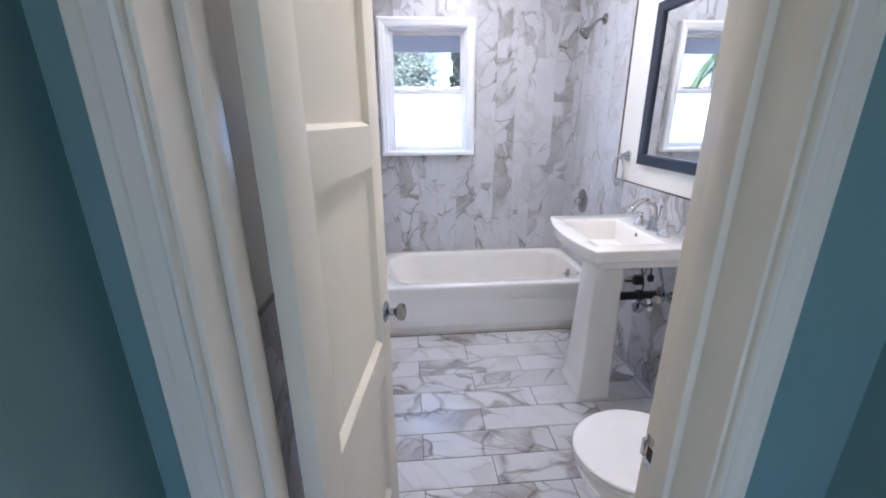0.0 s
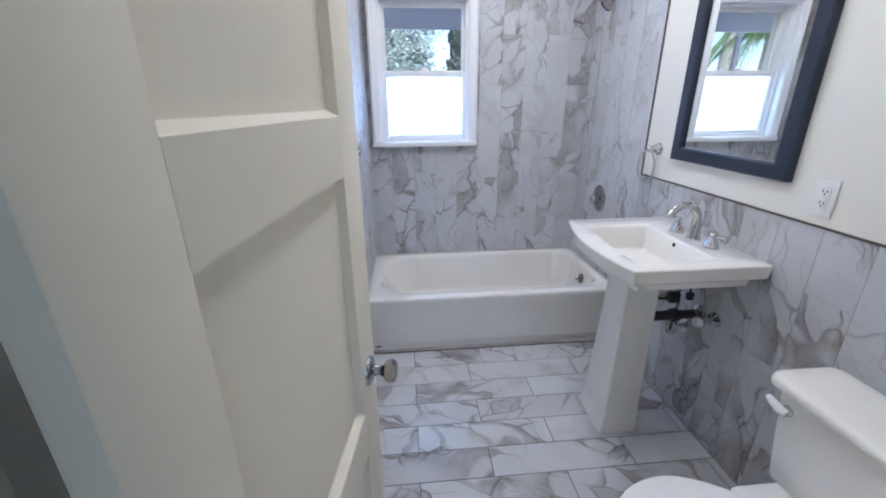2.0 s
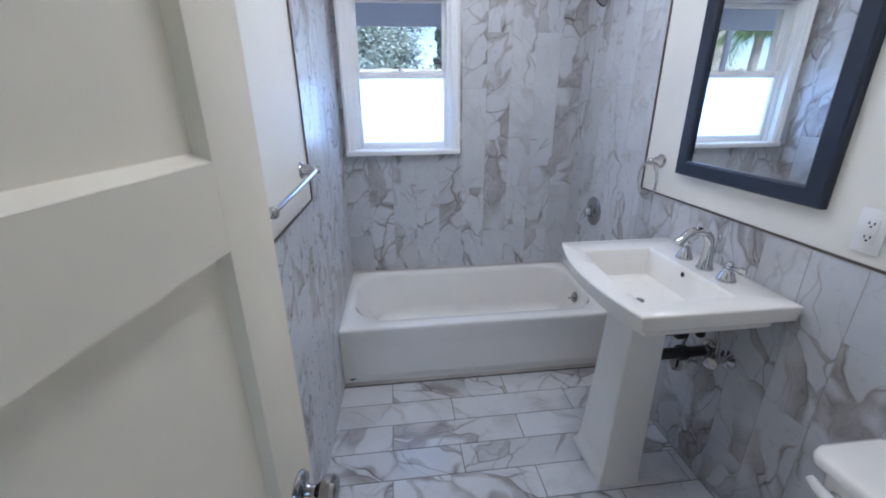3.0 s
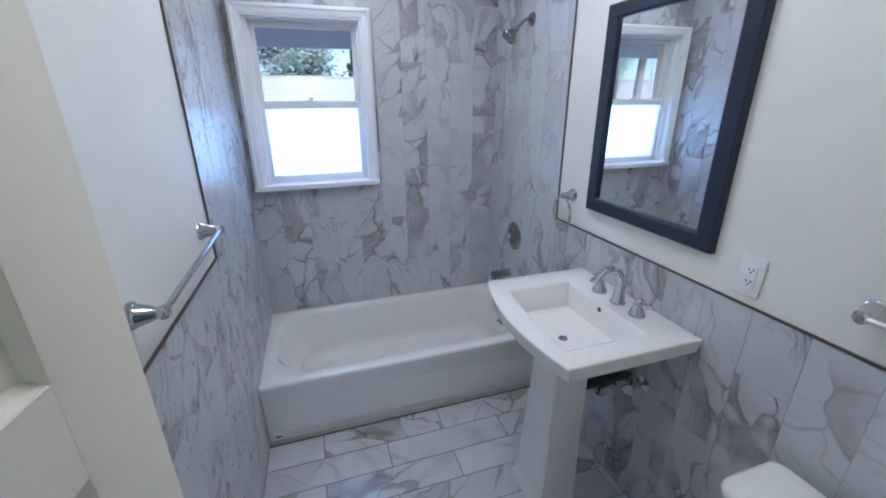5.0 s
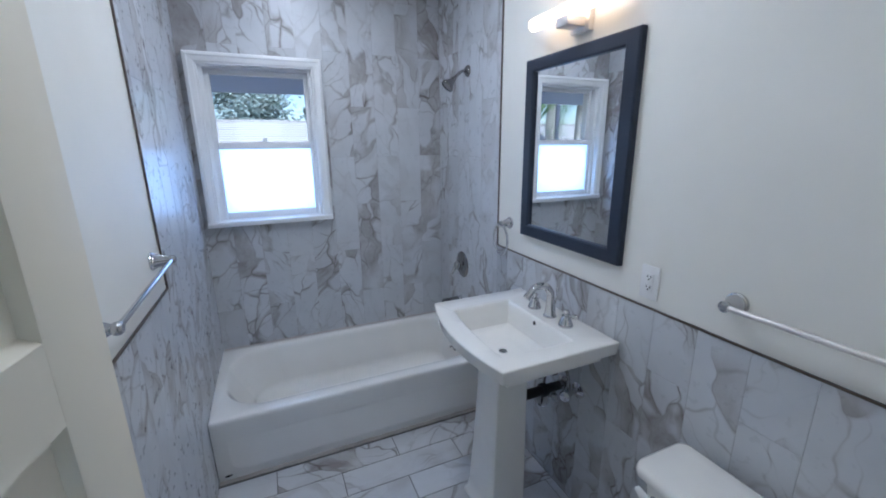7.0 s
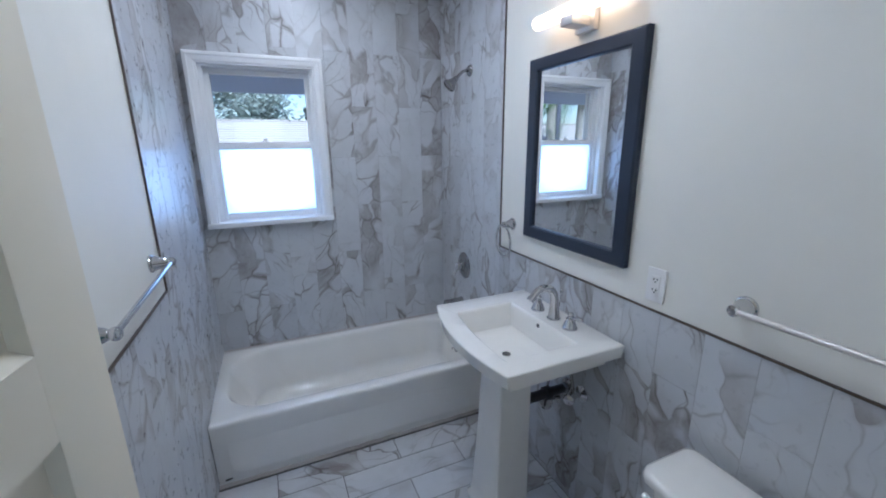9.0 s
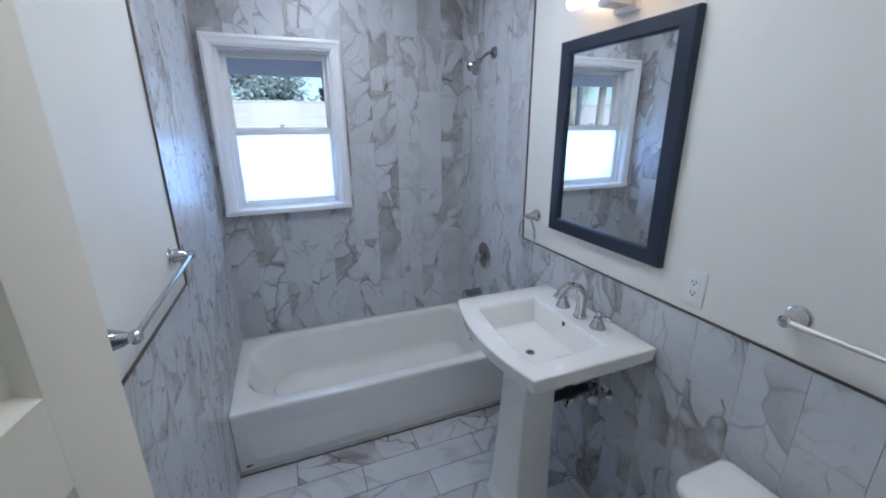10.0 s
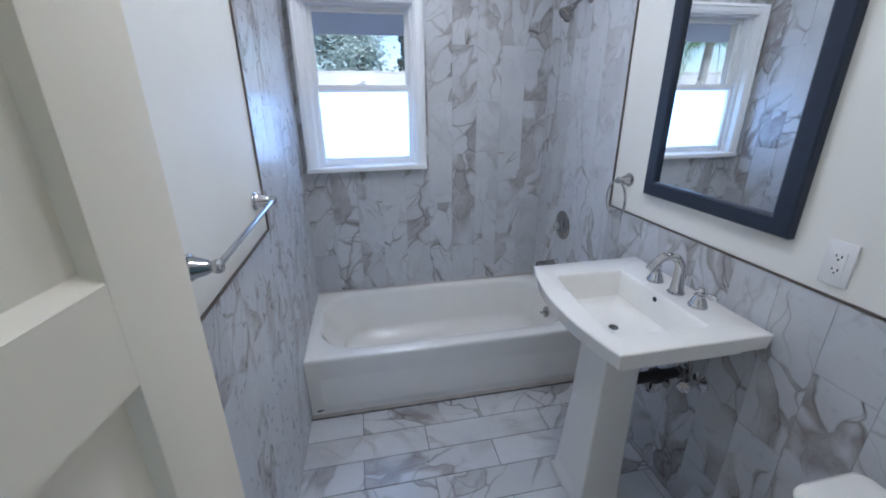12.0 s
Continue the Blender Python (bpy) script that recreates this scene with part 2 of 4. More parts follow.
def lathe(bm, origin, axis, profile, seg=28):
    """profile: (radius, height along axis)."""
    u, v, w = basis(axis)
    o = Vector(origin)
    rings = []
    for r, h in profile:
        rings.append([o + w * h + (u * math.cos(a) + v * math.sin(a)) * max(r, 1e-4) for a in (2 * math.pi * i / seg for i in range(seg))])
    return loft(bm, rings)


def rod(bm, a, b, r, seg=16):
    a, b = Vector(a), Vector(b)
    return lathe(bm, a, b - a, [(r, 0), (r, (b - a).length)], seg)


def sweep(bm, pts, radii, seg=16):
    pts = [Vector(p) for p in pts]
    if isinstance(radii, (int, float)):
        radii = [radii] * len(pts)
    rings, u = [], None
    for i, p in enumerate(pts):
        w = (pts[min(i + 1, len(pts) - 1)] - pts[max(i - 1, 0)]).normalized()
        u = basis(w)[0] if u is None else (u - w * u.dot(w)).normalized()
        v = w.cross(u)
        rings.append([p + (u * math.cos(a) + v * math.sin(a)) * radii[i] for a in (2 * math.pi * k / seg for k in range(seg))])
    return loft(bm, rings)


def arc(center, r, a0, a1, n, e1, e2):
    c, e1, e2 = Vector(center), Vector(e1), Vector(e2)
    return [c + (e1 * math.cos(radians(a0 + (a1 - a0) * i / n)) + e2 * math.sin(radians(a0 + (a1 - a0) * i / n))) * r for i in range(n + 1)]


def rounded(x0, x1, y0, y1, z, radius, n=8):
    """A ring: rectangle with round corners, at height z. radius: one number, or four (from x1 y1 round counter-clockwise)."""
    rr = [radius] * 4 if isinstance(radius, (int, float)) else radius
    out = []
    for (cx, cy, sx, sy), r, a in zip(((x1, y1, -1, -1), (x0, y1, 1, -1), (x0, y0, 1, 1), (x1, y0, -1, 1)), rr, (0, 90, 180, 270)):
        for i in range(n + 1):
            t = radians(a + 90 * i / n)
            out.append(Vector((cx + sx * r + r * math.cos(t), cy + sy * r + r * math.sin(t), z)))
    return out


def mesh_of(bm, name, material, smooth=32):
    bmesh.ops.recalc_face_normals(bm, faces=bm.faces)
    me = bpy.data.meshes.new(name)
    bm.to_mesh(me)
    bm.free()
    me.materials.append(material)
    if smooth:
        for p in me.polygons:
            p.use_smooth = True
        me.set_sharp_from_angle(angle=radians(smooth))
    return me


ORIGIN = {}


def thing(name, label, category, origin=(0, 0, 0), turn=0.0, group="", kind=""):
    """An empty at the thing's base; its parts are built in the coordinates of an unturned place."""
    ob = new(name)
    ob.empty_display_size = 0.05
    ob.matrix_world = pose(*origin, 0, 0, turn)
    ORIGIN[ob.name] = Vector(origin) if not turn else Vector((0, 0, 0))
    return tagged(ob, label, category, group, kind)


def part(name, bm, material, parent, label="", smooth=32):
    o = ORIGIN[parent.name]
    bmesh.ops.translate(bm, verts=bm.verts, vec=-o)
    ob = new(name, mesh_of(bm, name, material, smooth))
    ob.parent = parent
    ORIGIN[ob.name] = o
    return tagged(ob, label)


def solid(name, bm, material, label, category, kind="structure", smooth=0, turn=0.0):
    ob = new(name, mesh_of(bm, name, material, smooth))
    ob.matrix_world = pose(0, 0, 0, 0, 0, turn)
    ORIGIN[ob.name] = Vector((0, 0, 0))
    return tagged(ob, label, category, "", kind)


def B(*a, **k):
    return box(bmesh.new(), *a, **k)


# ---------------------------------------------------------------- the large structure
W, NEAR, HIGH = 1.52, -2.69, 2.62      # room width, door wall, ceiling
HALL = -2.83                            # hall side of the door wall
SKEW = -1.17                            # the west wall opens a little towards the door
RAIL_E, RAIL_W = 1.083, 1.118           # tops of the tile wainscot
TRIM_E, TRIM_W = -0.80, -0.965          # where full-height tile ends
WX0, WX1, WZ0, WZ1 = 0.085, 0.688, 1.192, 2.072   # window opening
DX0, DX1, DTOP = 0.0, 0.638, 2.05    # door opening

floor = solid("floor", B(-0.25, W + 0.15, HALL, 0.1, -0.51, -0.0025), FLOOR_GROUT, "marble-look porcelain tile bathroom floor with dark grout", "floor")

bm = bmesh.new()
for x0, x1, z0, z1 in ((-0.3, WX0, -0.2, HIGH), (WX1, W + 0.15, -0.2, HIGH), (WX0, WX1, -0.2, WZ0), (WX0, WX1, WZ1, HIGH)):
    box(bm, x0, x1, 0.0015, 0.15, z0, z1)
wall_north = solid("wall_north", bm, WALL_GROUT, "bathtub wall clad in grey-veined marble-look tiles", "wall")

wall_east = solid("wall_east", B(W + 0.005, W + 0.15, HALL, 0.0, -0.2, HIGH), WALL_PAINT, "cream painted wall over a marble-look tile wainscot", "wall")
bm = bmesh.new()
box(bm, W + 0.0015, W + 0.03, TRIM_E, 0.0, -0.1, HIGH)
box(bm, W + 0.0015, W + 0.03, NEAR, TRIM_E, -0.1, RAIL_E)
part("tile_bed", bm, WALL_GROUT, wall_east, "pale grout bed", 0)

wall_west = solid("wall_west", B(-0.15, -0.005, -2.80, 0.05, -0.2, HIGH), WALL_PAINT, "cream painted wall over a marble-look tile wainscot", "wall", turn=SKEW)
bm = bmesh.new()
box(bm, -0.03, -0.0015, TRIM_W, 0.05, -0.1, HIGH)
box(bm, -0.03, -0.0015, -2.80, TRIM_W, -0.1, RAIL_W)
part("tile_bed", bm, WALL_GROUT, wall_west, "pale grout bed", 0)

bm = bmesh.new()
for x0, x1, z0, z1 in ((-0.25, DX0 - 0.02, -0.2, HIGH), (DX1 + 0.02, W + 0.15, -0.2, HIGH), (DX0 - 0.02, DX1 + 0.02, DTOP + 0.02, HIGH)):
    box(bm, x0, x1, HALL + 0.02, NEAR, z0, z1)
wall_south = solid("wall_south", bm, WALL_PAINT, "cream painted wall around the doorway", "wall")
bm = bmesh.new()
for x0, x1, z0, z1 in ((-0.25, DX0 - 0.02, -0.2, HIGH), (DX1 + 0.02, 1.0, -0.2, HIGH), (DX0 - 0.02, DX1 + 0.02, DTOP + 0.02, HIGH)):
    box(bm, x0, x1, HALL, HALL + 0.02, z0, z1)
solid("wall_hall_north", bm, HALL_PAINT, "dark teal painted hall wall around the doorway", "wall")
ceiling = solid("ceiling", B(-0.3, W + 0.15, -4.6, 0.15, HIGH, HIGH + 0.1), CEILING_PAINT, "plain white painted ceiling", "ceiling")

# the hall
solid("wall_hall_west", B(-0.30, -0.088, -4.5, HALL, -0.2, HIGH), HALL_PAINT, "dark teal painted hall side wall", "wall")
solid("wall_hall_east", B(0.835, 0.95, -4.5, HALL, -0.2, HIGH), HALL_PAINT, "dark teal painted hall side wall", "wall")
bm = bmesh.new()
for x0, x1, z0, z1 in ((-0.088, -0.03, -0.2, HIGH), (0.70, 0.835, -0.2, HIGH), (-0.03, 0.70, -0.2, 0.93), (-0.03, 0.70, 2.07, HIGH)):
    box(bm, x0, x1, -4.5, -4.38, z0, z1)
solid("wall_hall_south", bm, HALL_PAINT, "unseen dark teal hall end wall with an added window opening", "wall")
solid("floor_hall", B(-0.30, 0.95, -4.5, HALL, -0.2, -0.004), HALL_WOOD, "brown wooden hall floor", "floor")

# door frame: jambs, stops and hall casing
door_frame = thing("door_frame", "white painted wooden door frame with moulded casing", "door frame", (0.31, HALL, 0), kind="structure")
for x0, x1, s in ((DX0 - 0.02, DX0, 1), (DX1, DX1 + 0.02, -1)):
    part("jamb", B(x0, x1, HALL - 0.002, NEAR + 0.004, 0, DTOP, bev=0.002), FRAME_PAINT, door_frame)
    a = DX0 if s > 0 else DX1
    part("stop", B(min(a, a + s * 0.014), max(a, a + s * 0.014), -2.770, -2.728, 0, DTOP - 0.012, bev=0.003), FRAME_PAINT, door_frame)
part("jamb", B(DX0 - 0.02, DX1 + 0.02, HALL - 0.002, NEAR + 0.004, DTOP, DTOP + 0.02, bev=0.002), FRAME_PAINT, door_frame)
part("stop", B(DX0, DX1, -2.770, -2.728, DTOP - 0.012, DTOP, bev=0.003), FRAME_PAINT, door_frame)


def casing_profile(bm, x_in, s, z1):
    """An upright flat casing with a bead along its inner edge; s: the way outwards."""
    prof = ((0.000, 0.0), (0.000, 0.009), (0.002, 0.013), (0.006, 0.0145), (0.009, 0.013), (0.011, 0.009), (0.030, 0.0095), (0.032, 0.012), (0.044, 0.0125), (0.046, 0.011), (0.046, 0.0))
    rings = [[Vector((x_in + s * a, HALL - d, z)) for a, d in prof] for z in (0.0, z1)]
    loft(bm, rings)


for xin, s in ((DX0 - 0.006, -1), (DX1 + 0.006, 1)):
    bm = bmesh.new()
    casing_profile(bm, xin, s, DTOP + 0.054)
    part("casing", bm, FRAME_PAINT, door_frame, smooth=20)
part("casing", B(DX0 - 0.006, DX1 + 0.006, HALL - 0.014, HALL, DTOP + 0.006, DTOP + 0.052, bev=0.004), FRAME_PAINT, door_frame)
bm = bmesh.new()
box(bm, DX1 - 0.0015, DX1 + 0.001, -2.722, -2.692, 0.845, 0.915, bev=0.0006)
strike = part("strike_plate", bm, CHROME, door_frame, "worn chrome strike plate")
part("latch_hole", B(DX1 - 0.0022, DX1 - 0.0012, -2.714, -2.700, 0.866, 0.894), SLOT_BLACK, strike, "dark latch hole", 0)
part("latch_lip", B(DX1 - 0.004, DX1 + 0.001, -2.692, -2.684, 0.862, 0.898, bev=0.001), CHROME, strike)

# edge trims where the tiles end
bm = bmesh.new()
box(bm, W - 0.003, W + 0.004, TRIM_E - 0.005, TRIM_E + 0.002, RAIL_E, HIGH, bev=0.001)
solid("tile_trim", bm, EDGE_METAL, "thin dark metal tile edge trim", "trim")
bm = bmesh.new()
box(bm, W - 0.003, W + 0.004, NEAR, TRIM_E + 0.002, RAIL_E - 0.006, RAIL_E + 0.001, bev=0.001)
solid("tile_trim", bm, EDGE_METAL, "thin dark metal tile edge trim", "trim")
solid("tile_trim", B(-0.004, 0.003, TRIM_W - 0.005, TRIM_W + 0.002, RAIL_W, HIGH, bev=0.001), EDGE_METAL, "thin dark metal tile edge trim", "trim", turn=SKEW)
solid("tile_trim", B(-0.004, 0.003, -2.74, TRIM_W + 0.002, RAIL_W - 0.006, RAIL_W + 0.001, bev=0.001), EDGE_METAL, "thin dark metal tile edge trim", "trim", turn=SKEW)

# ---------------------------------------------------------------- window
window = thing("window_1", "white painted double-hung window with frosted lower pane", "window", (0.388, 0.0, WZ0), kind="structure")
CX0, CX1, CZ0, CZ1 = 0.030, 0.738, 1.172, 2.124
FRONT = -0.055


side_profile = ((0.0, 0.0), (0.0, FRONT + 0.012), (0.004, FRONT + 0.004), (0.018, FRONT), (0.024, FRONT + 0.006), (0.046, FRONT + 0.010), (0.052, FRONT + 0.016), (0.058, FRONT + 0.016), (0.058, 0.0))
for name, side in (("casing_left", -1), ("casing_right", 1)):
    bm = bmesh.new()
    xa = CX0 if side < 0 else CX1
    s = -side
    rings = [[Vector((xa + s * d, y, zz - (d if top else 0))) for d, y in side_profile] for zz, top in ((CZ0 + 0.028, 0), (CZ1, 1))]
    loft(bm, rings)
    part("side_casing", bm, SASH_PAINT, window, smooth=20)
bm = bmesh.new()
loft(bm, [[Vector((xa + s * d, y, CZ1 - d)) for d, y in side_profile] for xa, s in ((CX0, 1), (CX1, -1))])
part("head_casing", bm, SASH_PAINT, window, smooth=20)
part("window_sill", B(CX0 - 0.002, CX1 + 0.001, FRONT - 0.004, 0.02, CZ0 - 0.002, CZ0 + 0.028, bev=0.004), SASH_PAINT, window)
bm = bmesh.new()
box(bm, WX0 - 0.01, WX0 + 0.022, 0.0, 0.15, WZ0, WZ1)
box(bm, WX1 - 0.022, WX1 + 0.01, 0.0, 0.15, WZ0, WZ1)
box(bm, WX0 + 0.022, WX1 - 0.022, 0.0, 0.15, WZ1 - 0.018, WZ1 + 0.01)
box(bm, WX0 + 0.022, WX1 - 0.022, 0.0, 0.15, WZ0 - 0.01, WZ0 + 0.012)
part("window_box", bm, SASH_PAINT, window)


def sash(name, x0, x1, z0, z1, gx0, gx1, gz0, gz1, y0, y1):
    bm = bmesh.new()
    box(bm, x0, gx0, y0, y1, z0, z1, bev=0.003)
    box(bm, gx1, x1, y0, y1, z0, z1, bev=0.003)
    box(bm, gx0, gx1, y0 + 0.001, y1 - 0.001, z0, gz0, bev=0.003)
    box(bm, gx0, gx1, y0 + 0.001, y1 - 0.001, gz1, z1, bev=0.003)
    return part(name, bm, SASH_PAINT, window)


upper = sash("upper_sash", 0.107, 0.666, 1.615, 2.054, 0.137, 0.640, 1.655, 2.026, 0.055, 0.088)
lower = sash("lower_sash", 0.107, 0.666, 1.204, 1.652, 0.135, 0.644, 1.243, 1.615, 0.020, 0.053)
pane = part("pane", B(0.130, 0.646, 0.070, 0.073, 1.650, 2.030), GLASS, upper, "clear glass pane", 0)
pane.visible_shadow = False
pane = part("pane", B(0.130, 0.650, 0.035, 0.038, 1.238, 1.620), FROST, lower, "frosted white glass pane", 0)
bm = bmesh.new()
box(bm, 0.352, 0.412, 0.022, 0.050, 1.652, 1.658, bev=0.002)
lathe(bm, (0.382, 0.036, 1.658), (0, 0, 1), [(0.012, 0), (0.012, 0.006), (0.007, 0.010), (0.007, 0.016)], 16)
box(bm, 0.378, 0.402, 0.030, 0.040, 1.668, 1.676, bev=0.002)
part("sash_lock", bm, SASH_PAINT, lower, "white painted sash lock")
for x in (0.100, 0.673):
    part("sash_latch", B(x - 0.006, x + 0.006, 0.012, 0.026, 1.715, 1.745, bev=0.002), SASH_PAINT, window)
part("bead", B(0.100, 0.112, 0.004, 0.018, 1.204, 2.052, bev=0.002), SASH_PAINT, window)
part("bead", B(0.661, 0.673, 0.004, 0.018, 1.204, 2.052, bev=0.002), SASH_PAINT, window)

# ---------------------------------------------------------------- door
door = thing("door_1", "cream painted three-panel wooden door standing wide open", "door", (0.0, 0.0, 0.0), kind="structure")
door.matrix_world = pose(0.059, -2.689, 0.008, 0, 0, 82.0)
ORIGIN[door.name] = Vector((0, 0, 0))
DW, DT, DH = 0.636, 0.035, 2.02
SL, SR = 0.105, 0.525
levels = ((0.22, 0.690), (0.800, 1.324), (1.425, 1.905))
part("stile", B(0, SL, 0, DT, 0, DH, bev=0.002), DOOR_PAINT, door)
part("stile", B(SR, DW, 0, DT, 0, DH, bev=0.002), DOOR_PAINT, door)
zs = [0.0] + [z for pair in levels for z in pair] + [DH]
for i in range(0, len(zs), 2):
    part("rail", B(SL, SR, 0.0004, DT - 0.0004, zs[i], zs[i + 1]), DOOR_PAINT, door, smooth=0)


def door_panel(x0, x1, z0, z1):
    bm = bmesh.new()
    side, sill, deep, back = 0.0015, 0.010, 0.0185, 0.0075

    def ring(k, y):
        """k: how far from the frame's edge (0) to the panel's field (1); the lower edge slopes like a sill."""
        return [Vector((a, y, b)) for a, b in ((x0 + side * k, z0 + sill * k), (x1 - side * k, z0 + sill * k), (x1 - side * k, z1 - side * k), (x0 + side * k, z1 - side * k))]
    loft(bm, [ring(0.0, 0.001), ring(0.12, 0.002), ring(0.9, deep - 0.001), ring(1.0, deep)], False, True)
    loft(bm, [ring(0.0, DT - 0.001), ring(0.12, DT - 0.002), ring(0.9, DT - back + 0.001), ring(1.0, DT - back)], False, True)
    return bm


for z0, z1 in levels:
    part("panel", door_panel(SL, SR, z0, z1), DOOR_PAINT, door, smooth=0)
for side, y in ((-1, 0.0), (1, DT)):
    bm = bmesh.new()
    lathe(bm, (0.578, y, 0.878), (0, side, 0), [(0.033, 0), (0.033, 0.003), (0.030, 0.008), (0.022, 0.011), (0.014, 0.013), (0.011, 0.020), (0.011, 0.028), (0.016, 0.034), (0.024, 0.040), (0.027, 0.048), (0.0265, 0.056), (0.022, 0.062), (0.012, 0.065), (0.001, 0.0655)], 32)
    part("door_knob", bm, DARK_CHROME, door, "round chrome door knob")
for z in (0.25, 1.78):
    bm = bmesh.new()
    rod(bm, (-0.006, DT + 0.004, z), (-0.006, DT + 0.004, z + 0.09), 0.006, 12)
    box(bm, -0.0015, 0.0005, 0.004, DT, z, z + 0.09)
    part("hinge", bm, FRAME_PAINT, door, "painted-over butt hinge")

# ---------------------------------------------------------------- bathtub
tub = thing("bathtub", "white enamelled alcove bathtub with a straight apron", "bathtub", (0.75, -0.385, 0.0))
TX0, TX1, TY0, TY1, TZ = -0.013, 1.517, -0.768, -0.002, 0.370
rings = [
    rounded(TX0, TX1, TY0 + 0.030, TY1, 0.004, 0.004, 14),
    rounded(TX0, TX1, TY0 + 0.028, TY1, 0.030, 0.004, 14),
    rounded(TX0, TX1, TY0 + 0.022, TY1, 0.058, 0.004, 14),
    rounded(TX0, TX1, TY0 + 0.004, TY1, TZ - 0.050, 0.004, 14),
    rounded(TX0, TX1, TY0, TY1, TZ - 0.024, 0.004, 14),
    rounded(TX0, TX1, TY0, TY1, TZ - 0.010, 0.004, 14),
    rounded(TX0 + 0.002, TX1 - 0.002, TY0 + 0.003, TY1 - 0.001, TZ - 0.003, 0.005, 14),
    rounded(TX0 + 0.005, TX1 - 0.005, TY0 + 0.010, TY1 - 0.004, TZ, 0.006, 14),
    rounded(0.038, 1.466, -0.690, -0.048, TZ - 0.002, (0.16, 0.22, 0.22, 0.16), 14),
    rounded(0.044, 1.462, -0.684, -0.054, TZ - 0.006, (0.16, 0.22, 0.22, 0.16), 14),
]


def tub_inside(k, drop):
    """A ring of the well: k goes down the sloping sides (0 to 1), drop round the cove to the bottom (0 to 1)."""
    a = drop * math.pi / 2
    cove = 0.085 * (1 - math.cos(a))
    z = TZ - 0.018 - 0.222 * k - 0.074 * math.sin(a)
    r = 0.03 * k + 0.6 * cove
    return rounded(0.052 + 0.105 * k + 1.3 * cove, 1.457 - 0.030 * k - cove, -0.678 + 0.026 * k + cove, -0.060 - 0.026 * k - cove, z, (0.16 - r, 0.22 - r, 0.22 - r, 0.16 - r), 14)


rings += [tub_inside(k, 0.0) for k in (0.0, 0.08, 0.35, 0.7, 0.92)]
rings += [tub_inside(1.0, i / 10) for i in range(11)]
rings.append(rounded(0.42, 1.25, -0.50, -0.24, 0.054, 0.05, 14))
part("tub_shell", loft(bmesh.new(), rings), ENAMEL, tub, smooth=50)
bm = bmesh.new()
skirt = [[Vector((x, TY0 + 0.0235 - (z - 0.058) / 0.262 * 0.018 + (d if d > 0 or z < 0.29 else 0.001), z)) for x, z in ((0.052, 0.30), (0.052, 0.15), (0.058, 0.098), (0.083, 0.072), (0.13, 0.064), (1.512, 0.064), (1.512, 0.30))] for d in (0.004, -0.006)]
part("apron_panel", loft(bm, skirt), ENAMEL, tub, smooth=30)
bm = bmesh.new()
lathe(bm, (1.437, -0.415, 0.285), (-0.985, 0, 0.17), [(0.036, 0), (0.036, 0.004), (0.030, 0.009), (0.012, 0.011), (0.001, 0.011)], 28)
rod(bm, (1.427, -0.415, 0.287), (1.402, -0.415, 0.283), 0.004)
box(bm, 1.398, 1.405, -0.424, -0.406, 0.276, 0.288, bev=0.002)
part("overflow_plate", bm, DARK_CHROME, tub, "round brushed nickel overflow plate with trip lever")
bm = bmesh.new()
lathe(bm, (1.29, -0.385, 0.056), (0, 0, 1), [(0.030, 0), (0.030, 0.002), (0.022, 0.004), (0.021, 0.001), (0.001, 0.001)], 24)
part("drain", bm, DARK_CHROME, tub, "round metal drain")
bm = bmesh.new()
for dx, dz, r in ((0.0, 0.0, 0.010), (0.014, 0.002, 0.007), (-0.010, -0.003, 0.005)):
    lathe(bm, (0.030 + dx, TY0 + 0.0265, 0.040 + dz), (0, -1, 0), [(r, 0), (r * 0.8, 0.0016), (0.0005, 0.0016)], 10)
part("rust_chip", bm, SLOT_BLACK, tub, "dark chip in the enamel")
bm = bmesh.new()
prev = []
for i in range(41):
    x = TX0 + (TX1 - TX0) * i / 40
    j = 0.0015 * math.sin(i * 1.7) + 0.001 * math.sin(i * 4.1)
    prev.append([Vector((x, TY0 + 0.034, 0.015 + j)), Vector((x, TY0 + 0.0265, 0.012 + j)), Vector((x, TY0 + 0.016 + j, 0.001)), Vector((x, TY0 + 0.034, 0.001))])
part("caulk_bead", loft(bm, prev), CAULK, tub, "stained caulk along the floor")

bm = bmesh.new()
box(bm, TX0 + 0.01, TX1 - 0.004, -0.008, 0.001, TZ - 0.004, TZ + 0.005, bev=0.002)
part("rim_caulk", bm, CAULK, tub, "pale caulk along the tiled wall")

# ---------------------------------------------------------------- shower fittings
tub_spout = thing("tub_spout", "brushed nickel bathtub spout on the tiled wall", "spout", (W, -0.322, 0.575))
bm = bmesh.new()
lathe(bm, (W, -0.322, 0.578), (-1, 0, -0.03), [(0.030, -0.002), (0.030, 0.006), (0.026, 0.012), (0.026, 0.060), (0.027, 0.105), (0.026, 0.125), (0.018, 0.131), (0.001, 0.132)], 28)
part("spout_body", bm, DARK_CHROME, tub_spout)
part("spout_lip", lathe(bmesh.new(), (1.408, -0.322, 0.566), (0, 0, -1), [(0.018, 0), (0.018, 0.020), (0.013, 0.020), (0.012, 0.004), (0.001, 0.004)], 20), DARK_CHROME, tub_spout)

valve = thing("shower_valve", "round chrome shower valve with a lever handle", "shower valve", (W, -0.362, 0.845))
bm = bmesh.new()
lathe(bm, (W, -0.362, 0.845), (-1, 0, 0), [(0.088, -0.002), (0.088, 0.003), (0.080, 0.009), (0.050, 0.014), (0.036, 0.018), (0.034, 0.030), (0.001, 0.030)], 40)
part("escutcheon", bm, DARK_CHROME, valve)
bm = bmesh.new()
